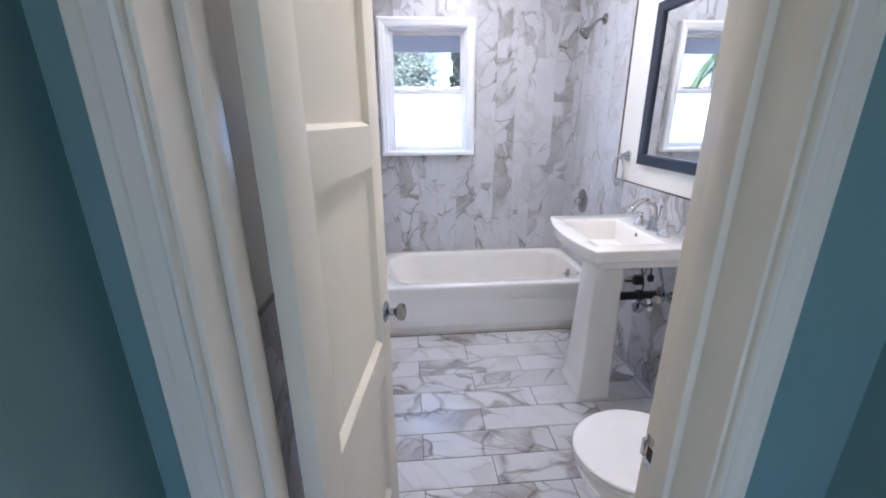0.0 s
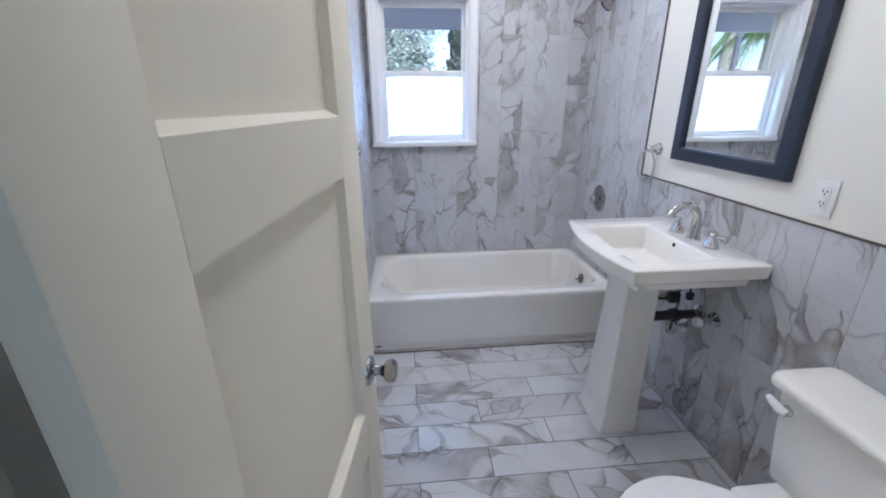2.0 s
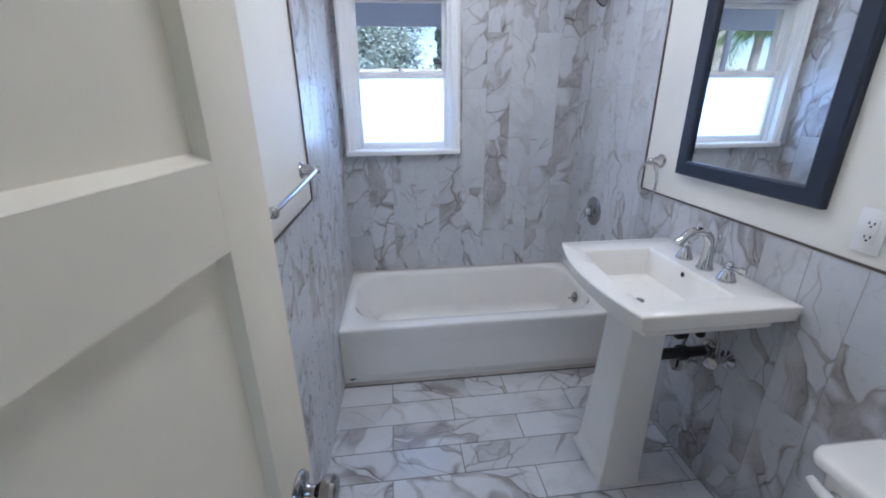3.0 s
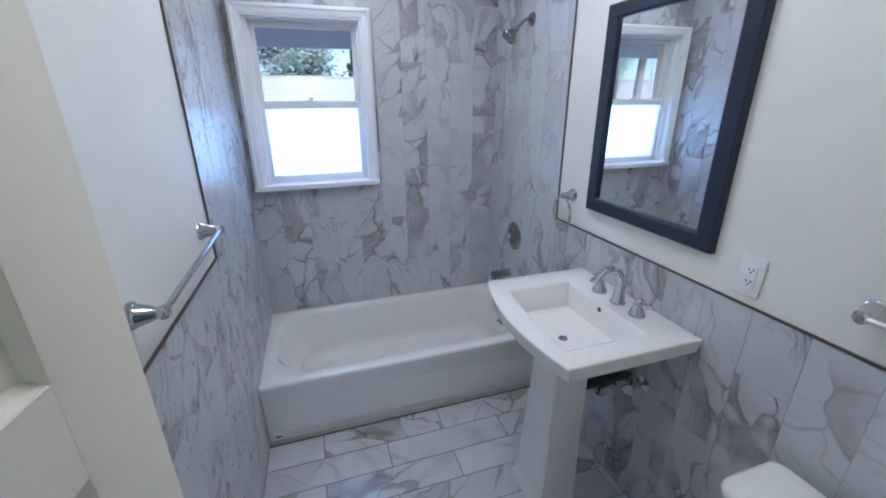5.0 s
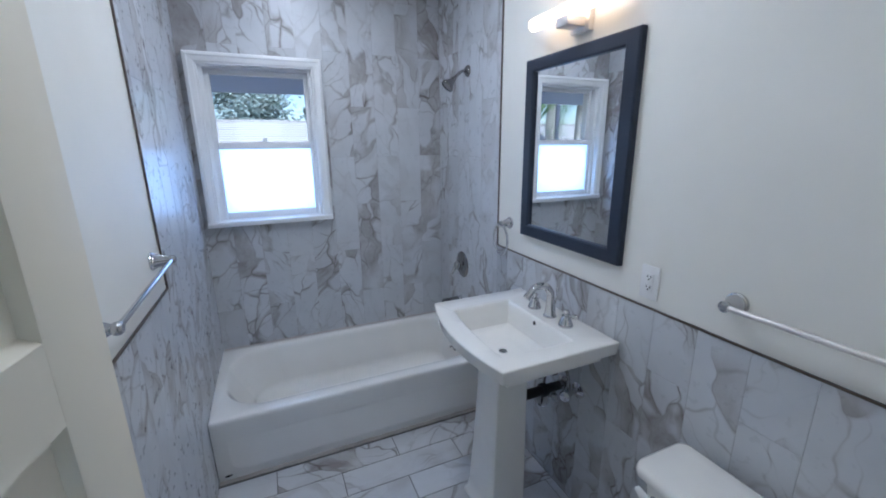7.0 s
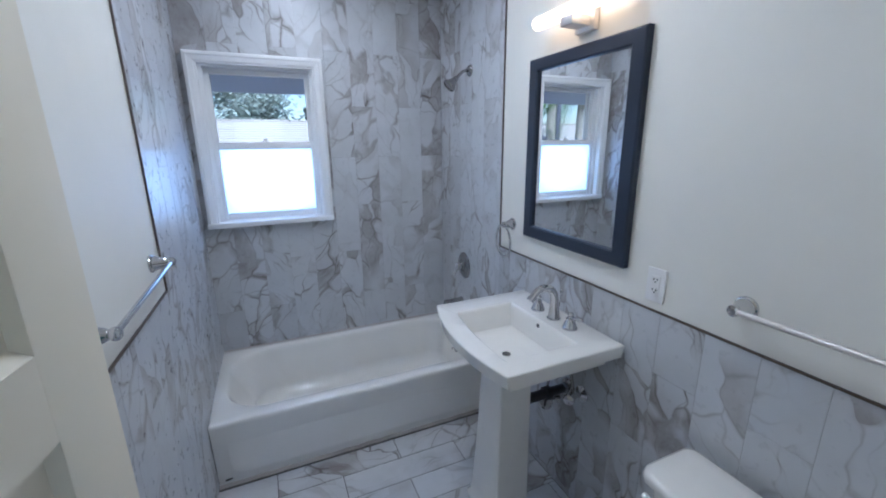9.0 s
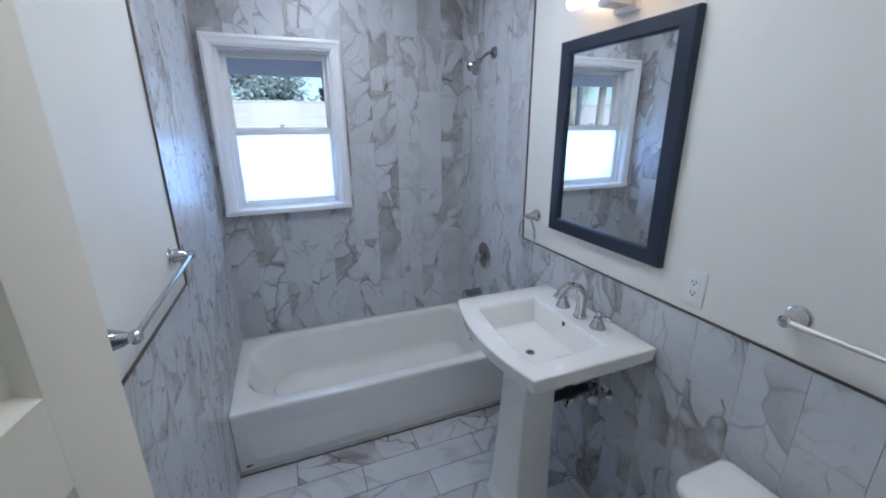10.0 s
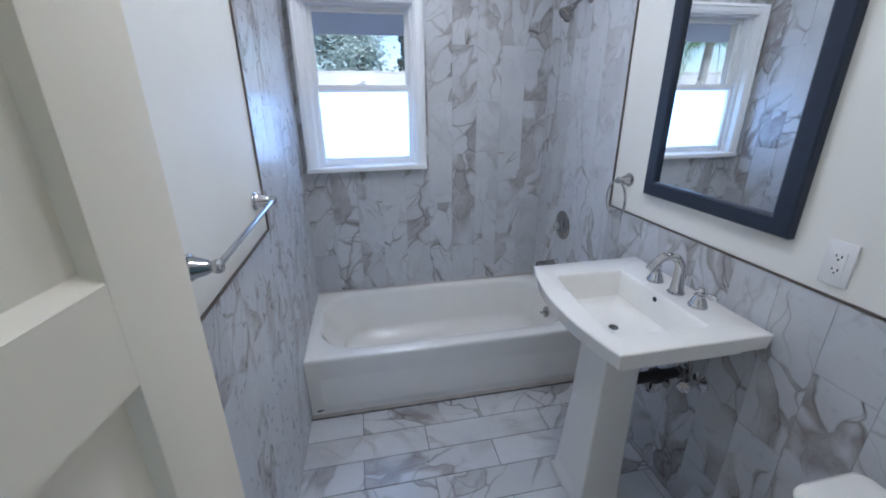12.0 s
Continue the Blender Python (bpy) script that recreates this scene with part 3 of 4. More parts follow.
lathe(bm, (W - 0.028, -0.362, 0.845), (-1, 0, 0), [(0.026, 0), (0.026, 0.018), (0.020, 0.030), (0.008, 0.034), (0.001, 0.034)], 28)
sweep(bm, [(1.475, -0.362, 0.846), (1.468, -0.352, 0.828), (1.462, -0.338, 0.800), (1.458, -0.330, 0.775)], [0.010, 0.011, 0.010, 0.007], 12)
part("handle", bm, CHROME, valve, "chrome lever handle")

shower = thing("wall_shower", "small chrome shower head on a bent arm", "shower head", (W, -0.425, 2.04))
part("flange", lathe(bmesh.new(), (W, -0.425, 2.045), (-1, 0, 0), [(0.034, -0.002), (0.033, 0.003), (0.026, 0.012), (0.013, 0.018), (0.001, 0.018)], 28), DARK_CHROME, shower)
part("arm", sweep(bmesh.new(), [(W, -0.425, 2.045), (1.495, -0.425, 2.046), (1.470, -0.425, 2.036), (1.448, -0.425, 2.016), (1.432, -0.425, 2.000)], 0.0085, 14), DARK_CHROME, shower)
bm = bmesh.new()
lathe(bm, (1.437, -0.425, 2.005), (-0.72, 0, -0.69), [(0.010, 0), (0.014, 0.004), (0.016, 0.014), (0.014, 0.020), (0.019, 0.030), (0.031, 0.052), (0.038, 0.062), (0.040, 0.070), (0.038, 0.076), (0.034, 0.076), (0.033, 0.072), (0.001, 0.072)], 32)
part("spray_head", bm, DARK_CHROME, shower)

# ---------------------------------------------------------------- pedestal sink
sink = thing("pedestal_sink", "white porcelain pedestal sink with a bowed front", "sink", (1.25, -1.385, 0.0))


def bowed(x_front, bow, x_back, y_far, y_near, z, taper=0.0, n=14, soft=0.0):
    """A ring: straight back and sides, front edge bowed outwards (towards small x)."""
    out = []
    ym, half = (y_far + y_near) / 2, (y_far - y_near) / 2

    def front(y):
        return x_front - bow * (1 - ((y - ym) / half) ** 2) + 0.012 * (y - ym) / half
    corners = [(x_back, y_near), (x_back, y_far), (front(y_far), y_far - taper * 0), (front(y_near), y_near)]
    for i in range(n):
        out.append((x_back, y_near + (y_far - y_near) * i / n))
    for i in range(n):
        out.append((x_back + (corners[2][0] - x_back) * i / n, y_far))
    for i in range(n):
        y = y_far + (y_near - y_far) * i / n
        out.append((front(y), y))
    for i in range(n):
        out.append((corners[3][0] + (x_back - corners[3][0]) * i / n, y_near))
    return [Vector((x, y, z)) for x, y in out]


Z = 0.912
rings = [
    bowed(1.12, 0.035, 1.46, -1.19, -1.58, 0.774),
    bowed(1.10, 0.042, 1.475, -1.15, -1.625, 0.794),
    bowed(1.072, 0.050, 1.482, -1.128, -1.646, 0.806),
    bowed(1.062, 0.050, 1.484, -1.120, -1.654, 0.840),
    bowed(1.040, 0.048, 1.488, -1.094, -1.676, 0.852),
    bowed(1.026, 0.050, 1.500, -1.078, -1.692, 0.852),
    bowed(1.020, 0.051, 1.505, -1.072, -1.698, 0.857),
    bowed(1.012, 0.052, 1.507, -1.064, -1.706, Z - 0.006),
    bowed(1.014, 0.052, 1.505, -1.066, -1.704, Z - 0.002),
    bowed(1.018, 0.051, 1.501, -1.070, -1.700, Z),
    bowed(1.060, 0.016, 1.360, -1.174, -1.628, Z - 0.001),
    bowed(1.064, 0.016, 1.357, -1.178, -1.624, Z - 0.004),
    bowed(1.069, 0.015, 1.354, -1.182, -1.617, Z - 0.014),
    bowed(1.108, 0.012, 1.351, -1.190, -1.550, 0.840),
    bowed(1.132, 0.010, 1.347, -1.196, -1.495, 0.804),
    bowed(1.142, 0.008, 1.338, -1.206, -1.475, 0.796),
    bowed(1.158, 0.006, 1.310, -1.240, -1.455, 0.792),
]
part("basin", loft(bmesh.new(), rings), PORCELAIN, sink, smooth=35)
bm = bmesh.new()
rings = []
for z, x0, x1, y0, y1, r in ((0.001, 1.088, 1.266, -1.510, -1.250, 0.010), (0.022, 1.089, 1.266, -1.509, -1.252, 0.012), (0.05, 1.096, 1.264, -1.504, -1.276, 0.008), (0.10, 1.100, 1.262, -1.502, -1.284, 0.008), (0.30, 1.104, 1.258, -1.502, -1.306, 0.008), (0.55, 1.109, 1.254, -1.502, -1.328, 0.008), (0.76, 1.113, 1.252, -1.502, -1.340, 0.008), (0.80, 1.108, 1.258, -1.506, -1.334, 0.008)):
    ring = rounded(x0, x1, y0, y1, z, r, 5)
    ym, half = (y0 + y1) / 2, (y1 - y0) / 2
    for p in ring:
        if p.x < x0 + 0.05:
            p.x -= 0.006 * max(0.0, 1 - ((p.y - ym) / half) ** 2)
    rings.append(ring)
part("pedestal", loft(bm, rings), PORCELAIN, sink, smooth=40)
bm = bmesh.new()
lathe(bm, (1.186, -1.412, 0.7918), (0, 0, 1), [(0.033, 0), (0.033, 0.002), (0.028, 0.004), (0.026, 0.001), (0.001, 0.001)], 28)
d = part("drain_ring", bm, SLOT_BLACK, sink, "dark metal drain ring")
part("drain_stopper", lathe(bmesh.new(), (1.186, -1.412, 0.793), (0, 0, 1), [(0.014, 0), (0.0185, 0.006), (0.016, 0.010), (0.001, 0.011)], 24), DARK_CHROME, d, "dull nickel pop-up stopper")
part("overflow_hole", lathe(bmesh.new(), (1.3535, -1.392, 0.884), (-1, 0, 0.12), [(0.0095, 0.0), (0.0095, 0.0015), (0.0005, 0.0015)], 16), SLOT_BLACK, sink, "dark overflow hole")

faucet = thing("sink_faucet", "chrome widespread faucet with a curved spout", "faucet", (1.42, -1.408, Z))
bm = bmesh.new()
lathe(bm, (1.42, -1.408, Z), (0, 0, 1), [(0.029, -0.001), (0.029, 0.004), (0.025, 0.008), (0.020, 0.014), (0.001, 0.014)], 28)
part("spout_base", bm, CHROME, faucet)
pts = [(1.42, -1.408, Z + 0.008), (1.421, -1.408, Z + 0.045), (1.419, -1.408, Z + 0.08)] + arc((1.360, -1.408, Z + 0.088), 0.058, 5, 150, 12, (1, 0, 0), (0, 0, 1)) + [(1.300, -1.408, Z + 0.108), (1.292, -1.408, Z + 0.100)]
part("spout", sweep(bmesh.new(), pts, [0.025, 0.0195, 0.0172] + [0.0165 - 0.0002 * i for i in range(13)] + [0.0165, 0.0155], 18), CHROME, faucet)
part("lift_rod", lathe(bmesh.new(), (1.446, -1.408, Z + 0.05), (0.1, 0, 1), [(0.003, 0), (0.003, 0.055), (0.006, 0.060), (0.007, 0.068), (0.004, 0.075), (0.0005, 0.076)], 14), CHROME, faucet)
for y, swing in ((-1.303, 1), (-1.512, -1)):
    bm = bmesh.new()
    lathe(bm, (1.417, y, Z), (0, 0, 1), [(0.030, -0.001), (0.030, 0.004), (0.027, 0.007), (0.028, 0.010), (0.0255, 0.014), (0.0225, 0.025), (0.0155, 0.036), (0.0145, 0.038), (0.0175, 0.040), (0.0175, 0.044), (0.0115, 0.047), (0.0095, 0.052), (0.0125, 0.056), (0.0135, 0.061), (0.0095, 0.067), (0.0005, 0.069)], 28)
    h = part("tap", bm, CHROME, faucet)
    sweep_pts = [(1.417, y, Z + 0.046), (1.421, y + swing * 0.018, Z + 0.049), (1.426, y + swing * 0.038, Z + 0.052), (1.429, y + swing * 0.056, Z + 0.051)]
    part("lever", sweep(bmesh.new(), sweep_pts, [0.0065, 0.0065, 0.0105, 0.006], 14), CHROME, h)

plumbing = thing("sink_plumbing", "black trap and chrome stop valves under the sink", "pipes", (W, -1.42, 0.55))
bm = bmesh.new()
sweep(bm, [(1.19, -1.412, 0.79), (1.19, -1.412, 0.62), (1.20, -1.415, 0.575), (1.24, -1.42, 0.562), (1.40, -1.42, 0.562), (W, -1.42, 0.562)], [0.018, 0.018, 0.022, 0.023, 0.022, 0.020], 16)
part("trap_pipe", bm, RUBBER, plumbing, "black plastic waste pipe")
part("slip_nut", lathe(bmesh.new(), (1.385, -1.42, 0.562), (1, 0, 0), [(0.022, 0), (0.031, 0.002), (0.031, 0.026), (0.022, 0.030)], 12), RUBBER, plumbing)
part("wall_flange", lathe(bmesh.new(), (W, -1.42, 0.562), (-1, 0, 0), [(0.042, -0.001), (0.041, 0.005), (0.026, 0.012), (0.022, 0.013), (0.022, 0.035), (0.001, 0.035)], 24), DARK_CHROME, plumbing, "dark metal wall flange")
for y, z in ((-1.345, 0.462), (-1.505, 0.578)):
    bm = bmesh.new()
    lathe(bm, (W, y, z), (-1, 0, 0), [(0.036, -0.001), (0.035, 0.004), (0.014, 0.012), (0.011, 0.014), (0.011, 0.045), (0.016, 0.047), (0.016, 0.072), (0.010, 0.074), (0.001, 0.074)], 24)
    v = part("stop_valve", bm, CHROME, plumbing)
    if y > -1.4:
        way = Vector((-0.75, -0.60, 0.25)).normalized()
        hub = Vector((1.458, -1.350, z - 0.002))
        part("valve_handle", lathe(bmesh.new(), hub, way, [(0.007, 0), (0.007, 0.016), (0.029, 0.018), (0.034, 0.021), (0.034, 0.025), (0.030, 0.028), (0.026, 0.0255), (0.001, 0.0255)], 28), CHROME, v, "round chrome handle")
        part("handle_slot", rod(bmesh.new(), hub + way * 0.026 + Vector((0, 0, -0.022)), hub + way * 0.026 + Vector((0, 0, 0.022)), 0.005, 10), RUBBER, v, "black slot in the handle")
    else:
        part("valve_handle", lathe(bmesh.new(), (1.455, y, z), (-0.75, -0.55, 0.1), [(0.007, 0), (0.007, 0.016), (0.022, 0.018), (0.025, 0.023), (0.022, 0.030), (0.001, 0.032)], 10), CHROME, v, "fluted chrome handle")
    k = 1 if y > -1.4 else -1
    part("supply_line", sweep(bmesh.new(), [(1.462, y, z + 0.012), (1.462, y, z + 0.07), (1.452, y - k * 0.02, z + 0.14), (1.430, -1.405 + k * 0.08, 0.77), (1.420, -1.405 + k * 0.10, 0.83)], 0.0065, 12), DARK_CHROME, v, "braided supply line")
bm = bmesh.new()
box(bm, 1.375, 1.425, -1.41, -1.37, 0.612, 0.662, bev=0.008)
box(bm, 1.33, 1.39, -1.40, -1.385, 0.628, 0.638, bev=0.003)
part("linkage_clamp", bm, RUBBER, plumbing, "black plastic clamp")
part("lift_linkage", sweep(bmesh.new(), [(1.33, -1.38, 0.63), (1.36, -1.385, 0.652), (1.43, -1.39, 0.665), (1.445, -1.41, 0.78)], 0.005, 10), DARK_CHROME, plumbing)
bm = bmesh.new()
box(bm, 1.41, 1.438, -1.468, -1.446, 0.655, 0.690, bev=0.005)
rod(bm, (1.424, -1.457, 0.68), (1.428, -1.44, 0.80), 0.0045, 10)
part("pop_up_strap", bm, RUBBER, plumbing, "black pop-up strap")

# ---------------------------------------------------------------- toilet
toilet = thing("toilet", "white two-piece toilet with its lid closed", "toilet", (1.1, -2.255, 0.0))
TC = -2.255


def egg(x_tip, x_back, half, z, narrow=0.7, n=40):
    """A ring shaped like a seat: round at the tip, narrowing to the back."""
    out = []
    for i in range(n):
        a = 2 * math.pi * i / n
        c, s = math.cos(a), math.sin(a)
        xm = x_tip + (x_back - x_tip) * 0.47
        x = xm - c * (xm - x_tip) if c > 0 else xm - c * (x_back - xm)
        w = half * (1 if c > 0 else 1 - (1 - narrow) * (abs(c) ** 1.6))
        y = TC + s * w * (1 if c > 0 else (1 - abs(c) ** 6 * 0.35) / max(abs(s) ** 0.45, 0.2) * abs(s) ** 0.0 * max(abs(s), 0.02) ** 0.45)
        out.append(Vector((x, y, z)))
    return out


bm = bmesh.new()
rings = [egg(0.90, 1.34, 0.115, 0.002, 0.85), egg(0.905, 1.34, 0.11, 0.05, 0.85), egg(0.92, 1.32, 0.10, 0.12, 0.85), egg(0.87, 1.30, 0.115, 0.20, 0.85), egg(0.79, 1.29, 0.150, 0.28, 0.8), egg(0.748, 1.29, 0.170, 0.345, 0.75), egg(0.742, 1.29, 0.174, 0.378, 0.75), egg(0.750, 1.285, 0.168, 0.388, 0.75)]
part("bowl", loft(bm, rings), PORCELAIN, toilet, smooth=60)
part("seat", loft(bmesh.new(), [egg(0.738, 1.175, 0.178, 0.389, 0.62), egg(0.733, 1.178, 0.182, 0.394, 0.62), egg(0.733, 1.178, 0.182, 0.403, 0.62), egg(0.738, 1.175, 0.178, 0.408, 0.62)]), SEAT_PLASTIC, toilet, smooth=45)
part("lid", loft(bmesh.new(), [egg(0.738, 1.205, 0.178, 0.409, 0.66), egg(0.732, 1.209, 0.183, 0.414, 0.66), egg(0.733, 1.209, 0.182, 0.421, 0.66), egg(0.738, 1.206, 0.178, 0.4245, 0.66), egg(0.748, 1.200, 0.169, 0.4265, 0.66), egg(0.80, 1.16, 0.125, 0.4278, 0.66)]), SEAT_PLASTIC, toilet, smooth=60)
bm = bmesh.new()
part("rear_deck", loft(bm, [rounded(1.14, 1.46, TC - 0.11, TC + 0.11, 0.30, 0.03, 5), rounded(1.13, 1.47, TC - 0.145, TC + 0.145, 0.36, 0.03, 5), rounded(1.13, 1.47, TC - 0.145, TC + 0.145, 0.398, 0.03, 5), rounded(1.136, 1.465, TC - 0.14, TC + 0.14, 0.404, 0.03, 5)]), PORCELAIN, toilet, smooth=50)
for s in (-1, 1):
    part("seat_hinge", B(1.196, 1.228, TC + s * 0.075 - 0.016, TC + s * 0.075 + 0.016, 0.402, 0.4105, bev=0.003), SEAT_PLASTIC, toilet)
    part("bolt_cap", lathe(bmesh.new(), (1.10, TC + s * 0.118, 0.0), (0, 0, 1), [(0.016, 0), (0.016, 0.012), (0.010, 0.020), (0.001, 0.022)], 16), PORCELAIN, toilet)


def tank_ring(x0, x1, half, z, bow, r=0.03):
    ring = rounded(x0, x1, TC - half, TC + half, z, r, 8)
    for p in ring:
        if p.x < x0 + (x1 - x0) * 0.6:
            p.x -= bow * max(0.0, 1 - ((p.y - TC) / half) ** 2)
    return ring


bm = bmesh.new()
part("tank", loft(bm, [tank_ring(1.300, 1.470, 0.175, 0.400, 0.03), tank_ring(1.292, 1.472, 0.190, 0.410, 0.035), tank_ring(1.290, 1.474, 0.205, 0.50, 0.04), tank_ring(1.292, 1.476, 0.235, 0.690, 0.05)]), PORCELAIN, toilet, smooth=45)
bm = bmesh.new()
part("tank_lid", loft(bm, [tank_ring(1.288, 1.480, 0.240, 0.684, 0.055), tank_ring(1.276, 1.486, 0.253, 0.690, 0.058), tank_ring(1.274, 1.487, 0.255, 0.704, 0.058), tank_ring(1.279, 1.484, 0.251, 0.715, 0.058), tank_ring(1.292, 1.474, 0.240, 0.720, 0.056), tank_ring(1.33, 1.44, 0.20, 0.722, 0.04)]), PORCELAIN, toilet, smooth=50)
bm = bmesh.new()
lathe(bm, (1.282, -2.082, 0.636), (-1, 0.15, 0), [(0.016, -0.01), (0.016, 0.004), (0.010, 0.008), (0.010, 0.016), (0.001, 0.016)], 20)
esc = part("lever_collar", bm, CHROME, toilet, "chrome lever collar")
part("flush_lever", sweep(bmesh.new(), [(1.266, -2.092, 0.634), (1.262, -2.077, 0.636), (1.262, -2.055, 0.640), (1.266, -2.030, 0.645)], [0.011, 0.014, 0.013, 0.010], 14), SEAT_PLASTIC, esc, "white flush lever")

# ---------------------------------------------------------------- mirror, lamp, outlet
mirror = thing("wall_mirror", "rectangular wall mirror in a dark charcoal wooden frame", "mirror", (W, -1.362, 1.204))
MY0, MY1, MZ0, MZ1 = -1.665, -1.046, 1.195, 1.989
fw = 0.060


def mirror_rail(a, b, inner_a, inner_b):
    """One mitred side of the frame between outer corners a, b (y, z) and inner ones."""
    bm = bmesh.new()
    rings = []
    for o, i in ((a, inner_a), (b, inner_b)):
        o2 = tuple(p + (q - p) * 0.10 for p, q in zip(o, i))
        i2 = tuple(q + (p - q) * 0.12 for p, q in zip(o, i))
        rings.append([Vector((W + 0.0046, *o)), Vector((W - 0.018, *o)), Vector((W - 0.023, *o2)), Vector((W - 0.024, *i2)), Vector((W - 0.019, *i)), Vector((W - 0.004, *i)), Vector((W + 0.0046, *i))])
    return loft(bm, rings)


outer = [(MY1, MZ0), (MY0, MZ0), (MY0, MZ1), (MY1, MZ1)]
inner = [(MY1 - fw, MZ0 + fw - 0.004), (MY0 + fw, MZ0 + fw - 0.004), (MY0 + fw, MZ1 - fw + 0.008), (MY1 - fw, MZ1 - fw + 0.008)]
for i in range(4):
    j = (i + 1) % 4
    part("frame_rail", mirror_rail(outer[i], outer[j], inner[i], inner[j]), MIRROR_WOOD, mirror, smooth=25)
part("mirror_glass", B(W - 0.008, W - 0.002, MY0 + fw - 0.006, MY1 - fw + 0.006, MZ0 + fw - 0.008, MZ1 - fw + 0.012), SILVER, mirror, "silvered mirror glass", 0)

vanity = thing("vanity_light", "lit white tube lamp above the mirror", "wall lamp", (W, -1.37, 2.08))
part("back_plate", B(W - 0.020, W + 0.005, -1.425, -1.325, 2.030, 2.135, bev=0.004), SATIN, vanity, "satin nickel back plate")
part("bracket", B(W - 0.104, W - 0.020, -1.408, -1.342, 2.044, 2.078, bev=0.004), SATIN, vanity)
bm = bmesh.new()
lathe(bm, (W - 0.075, -1.150, 2.100), (0, -1, 0), [(0.001, 0.0), (0.012, 0.002), (0.019, 0.007), (0.0235, 0.014), (0.025, 0.024), (0.025, 0.416), (0.0235, 0.426), (0.019, 0.433), (0.012, 0.438), (0.001, 0.440)], 28)
part("glass_tube", bm, LAMP_TUBE, vanity, "glowing white glass tube", 50)

outlet = thing("wall_outlet", "white double wall outlet with test buttons", "outlet", (W, -1.788, 1.17))
part("cover_plate", B(W - 0.002, W + 0.0046, -1.8220, -1.7540, 1.112, 1.228, bev=0.0018), OUTLET_WHITE, outlet)
face = part("receptacle", B(W - 0.0045, W, -1.8045, -1.7715, 1.137, 1.203, bev=0.0012), OUTLET_WHITE, outlet)
for zc in (1.152, 1.188):
    for dy, h in ((-0.0065, 0.0075), (0.0065, 0.0065)):
        part("slot", B(W - 0.0049, W - 0.0043, -1.788 + dy - 0.0017, -1.788 + dy + 0.0017, zc - h / 2 + 0.003, zc + h / 2 + 0.003), SLOT_BLACK, face, smooth=0)
    part("ground_hole", B(W - 0.0049, W - 0.0043, -1.7905, -1.7855, zc - 0.0085, zc - 0.004), SLOT_BLACK, face, smooth=0)
for zc in (1.1675, 1.1735):
    part("button", B(W - 0.0056, W - 0.004, -1.796, -1.780, zc - 0.0022, zc + 0.0022, bev=0.0006), OUTLET_WHITE, face)
for zc in (1.125, 1.215):
    part("screw", lathe(bmesh.new(), (W - 0.002, -1.788, zc), (-1, 0, 0), [(0.003, 0), (0.0028, 0.0008), (0.0005, 0.0009)], 10), OUTLET_WHITE, outlet)

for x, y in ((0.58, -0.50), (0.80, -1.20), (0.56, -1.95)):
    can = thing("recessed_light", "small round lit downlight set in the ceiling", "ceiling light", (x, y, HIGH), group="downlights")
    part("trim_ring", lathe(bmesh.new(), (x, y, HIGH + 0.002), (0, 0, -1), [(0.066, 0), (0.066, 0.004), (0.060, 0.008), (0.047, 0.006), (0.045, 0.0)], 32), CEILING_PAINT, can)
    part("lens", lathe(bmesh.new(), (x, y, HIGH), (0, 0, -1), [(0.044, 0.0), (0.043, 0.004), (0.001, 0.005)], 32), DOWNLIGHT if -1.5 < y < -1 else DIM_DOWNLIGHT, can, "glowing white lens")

# ---------------------------------------------------------------- towel ring and bars


def post_mesh(x, y, z, s, length=0.062):
    """A flared wall post; s: the way out of the wall along x."""
    k = length / 0.062
    profile = [(0.030, -0.004), (0.0315, 0.002), (0.030, 0.006), (0.026, 0.008), (0.0265, 0.011), (0.0245, 0.014), (0.0165, 0.038), (0.0125, 0.044), (0.0115, 0.047), (0.0145, 0.049), (0.0165, 0.056), (0.0155, 0.062), (0.011, 0.067), (0.001, 0.069)]
    return lathe(bmesh.new(), (x, y, z), (s, 0, 0), [(r, h * k) for r, h in profile], 32)


ring_holder = thing("towel_ring", "chrome towel ring on the wall", "towel ring", (W, -0.915, 1.225))
part("wall_post", post_mesh(W + 0.004, -0.915, 1.225, -1, 0.056), CHROME, ring_holder)
bm = bmesh.new()
rings = []
for i in range(40):
    t = radians(9 * i)
    p = Vector((1.470, -0.915, 1.140)) + (Vector((0.12, 0.99, 0)) * math.cos(t) + Vector((0, 0, 1)) * math.sin(t)) * 0.083
    out = (p - Vector((1.470, -0.915, 1.140))).normalized()
    side = Vector((0.99, -0.12, 0))
    rings.append([p + (out * math.cos(a) + side * math.sin(a)) * 0.0058 for a in (2 * math.pi * k / 10 for k in range(10))])
rings.append(rings[0])
part("ring", loft(bm, rings, False, False), CHROME, ring_holder)

bar_e = thing("towel_bar", "chrome towel bar on the cream wall", "towel bar", (W, -2.29, 1.206), group="towel bars")
for y in (-2.065, -2.525):
    part("wall_post", post_mesh(W + 0.004, y, 1.196, -1), CHROME, bar_e)
part("bar", rod(bmesh.new(), (1.466, -2.065, 1.196), (1.466, -2.525, 1.196), 0.0078, 20), SATIN, bar_e, "satin nickel bar")

bar_w = thing("towel_bar", "chrome towel bar on the wall behind the door", "towel bar", (0, 0, 0), turn=SKEW, group="towel bars")
for y, z in ((-1.075, 1.252), (-1.635, 1.238)):
    part("wall_post", post_mesh(-0.004, y, z, 1, 0.066), CHROME, bar_w)
part("bar", rod(bmesh.new(), (0.056, -1.070, 1.2521), (0.056, -1.640, 1.2379), 0.0078, 20), CHROME, bar_w)

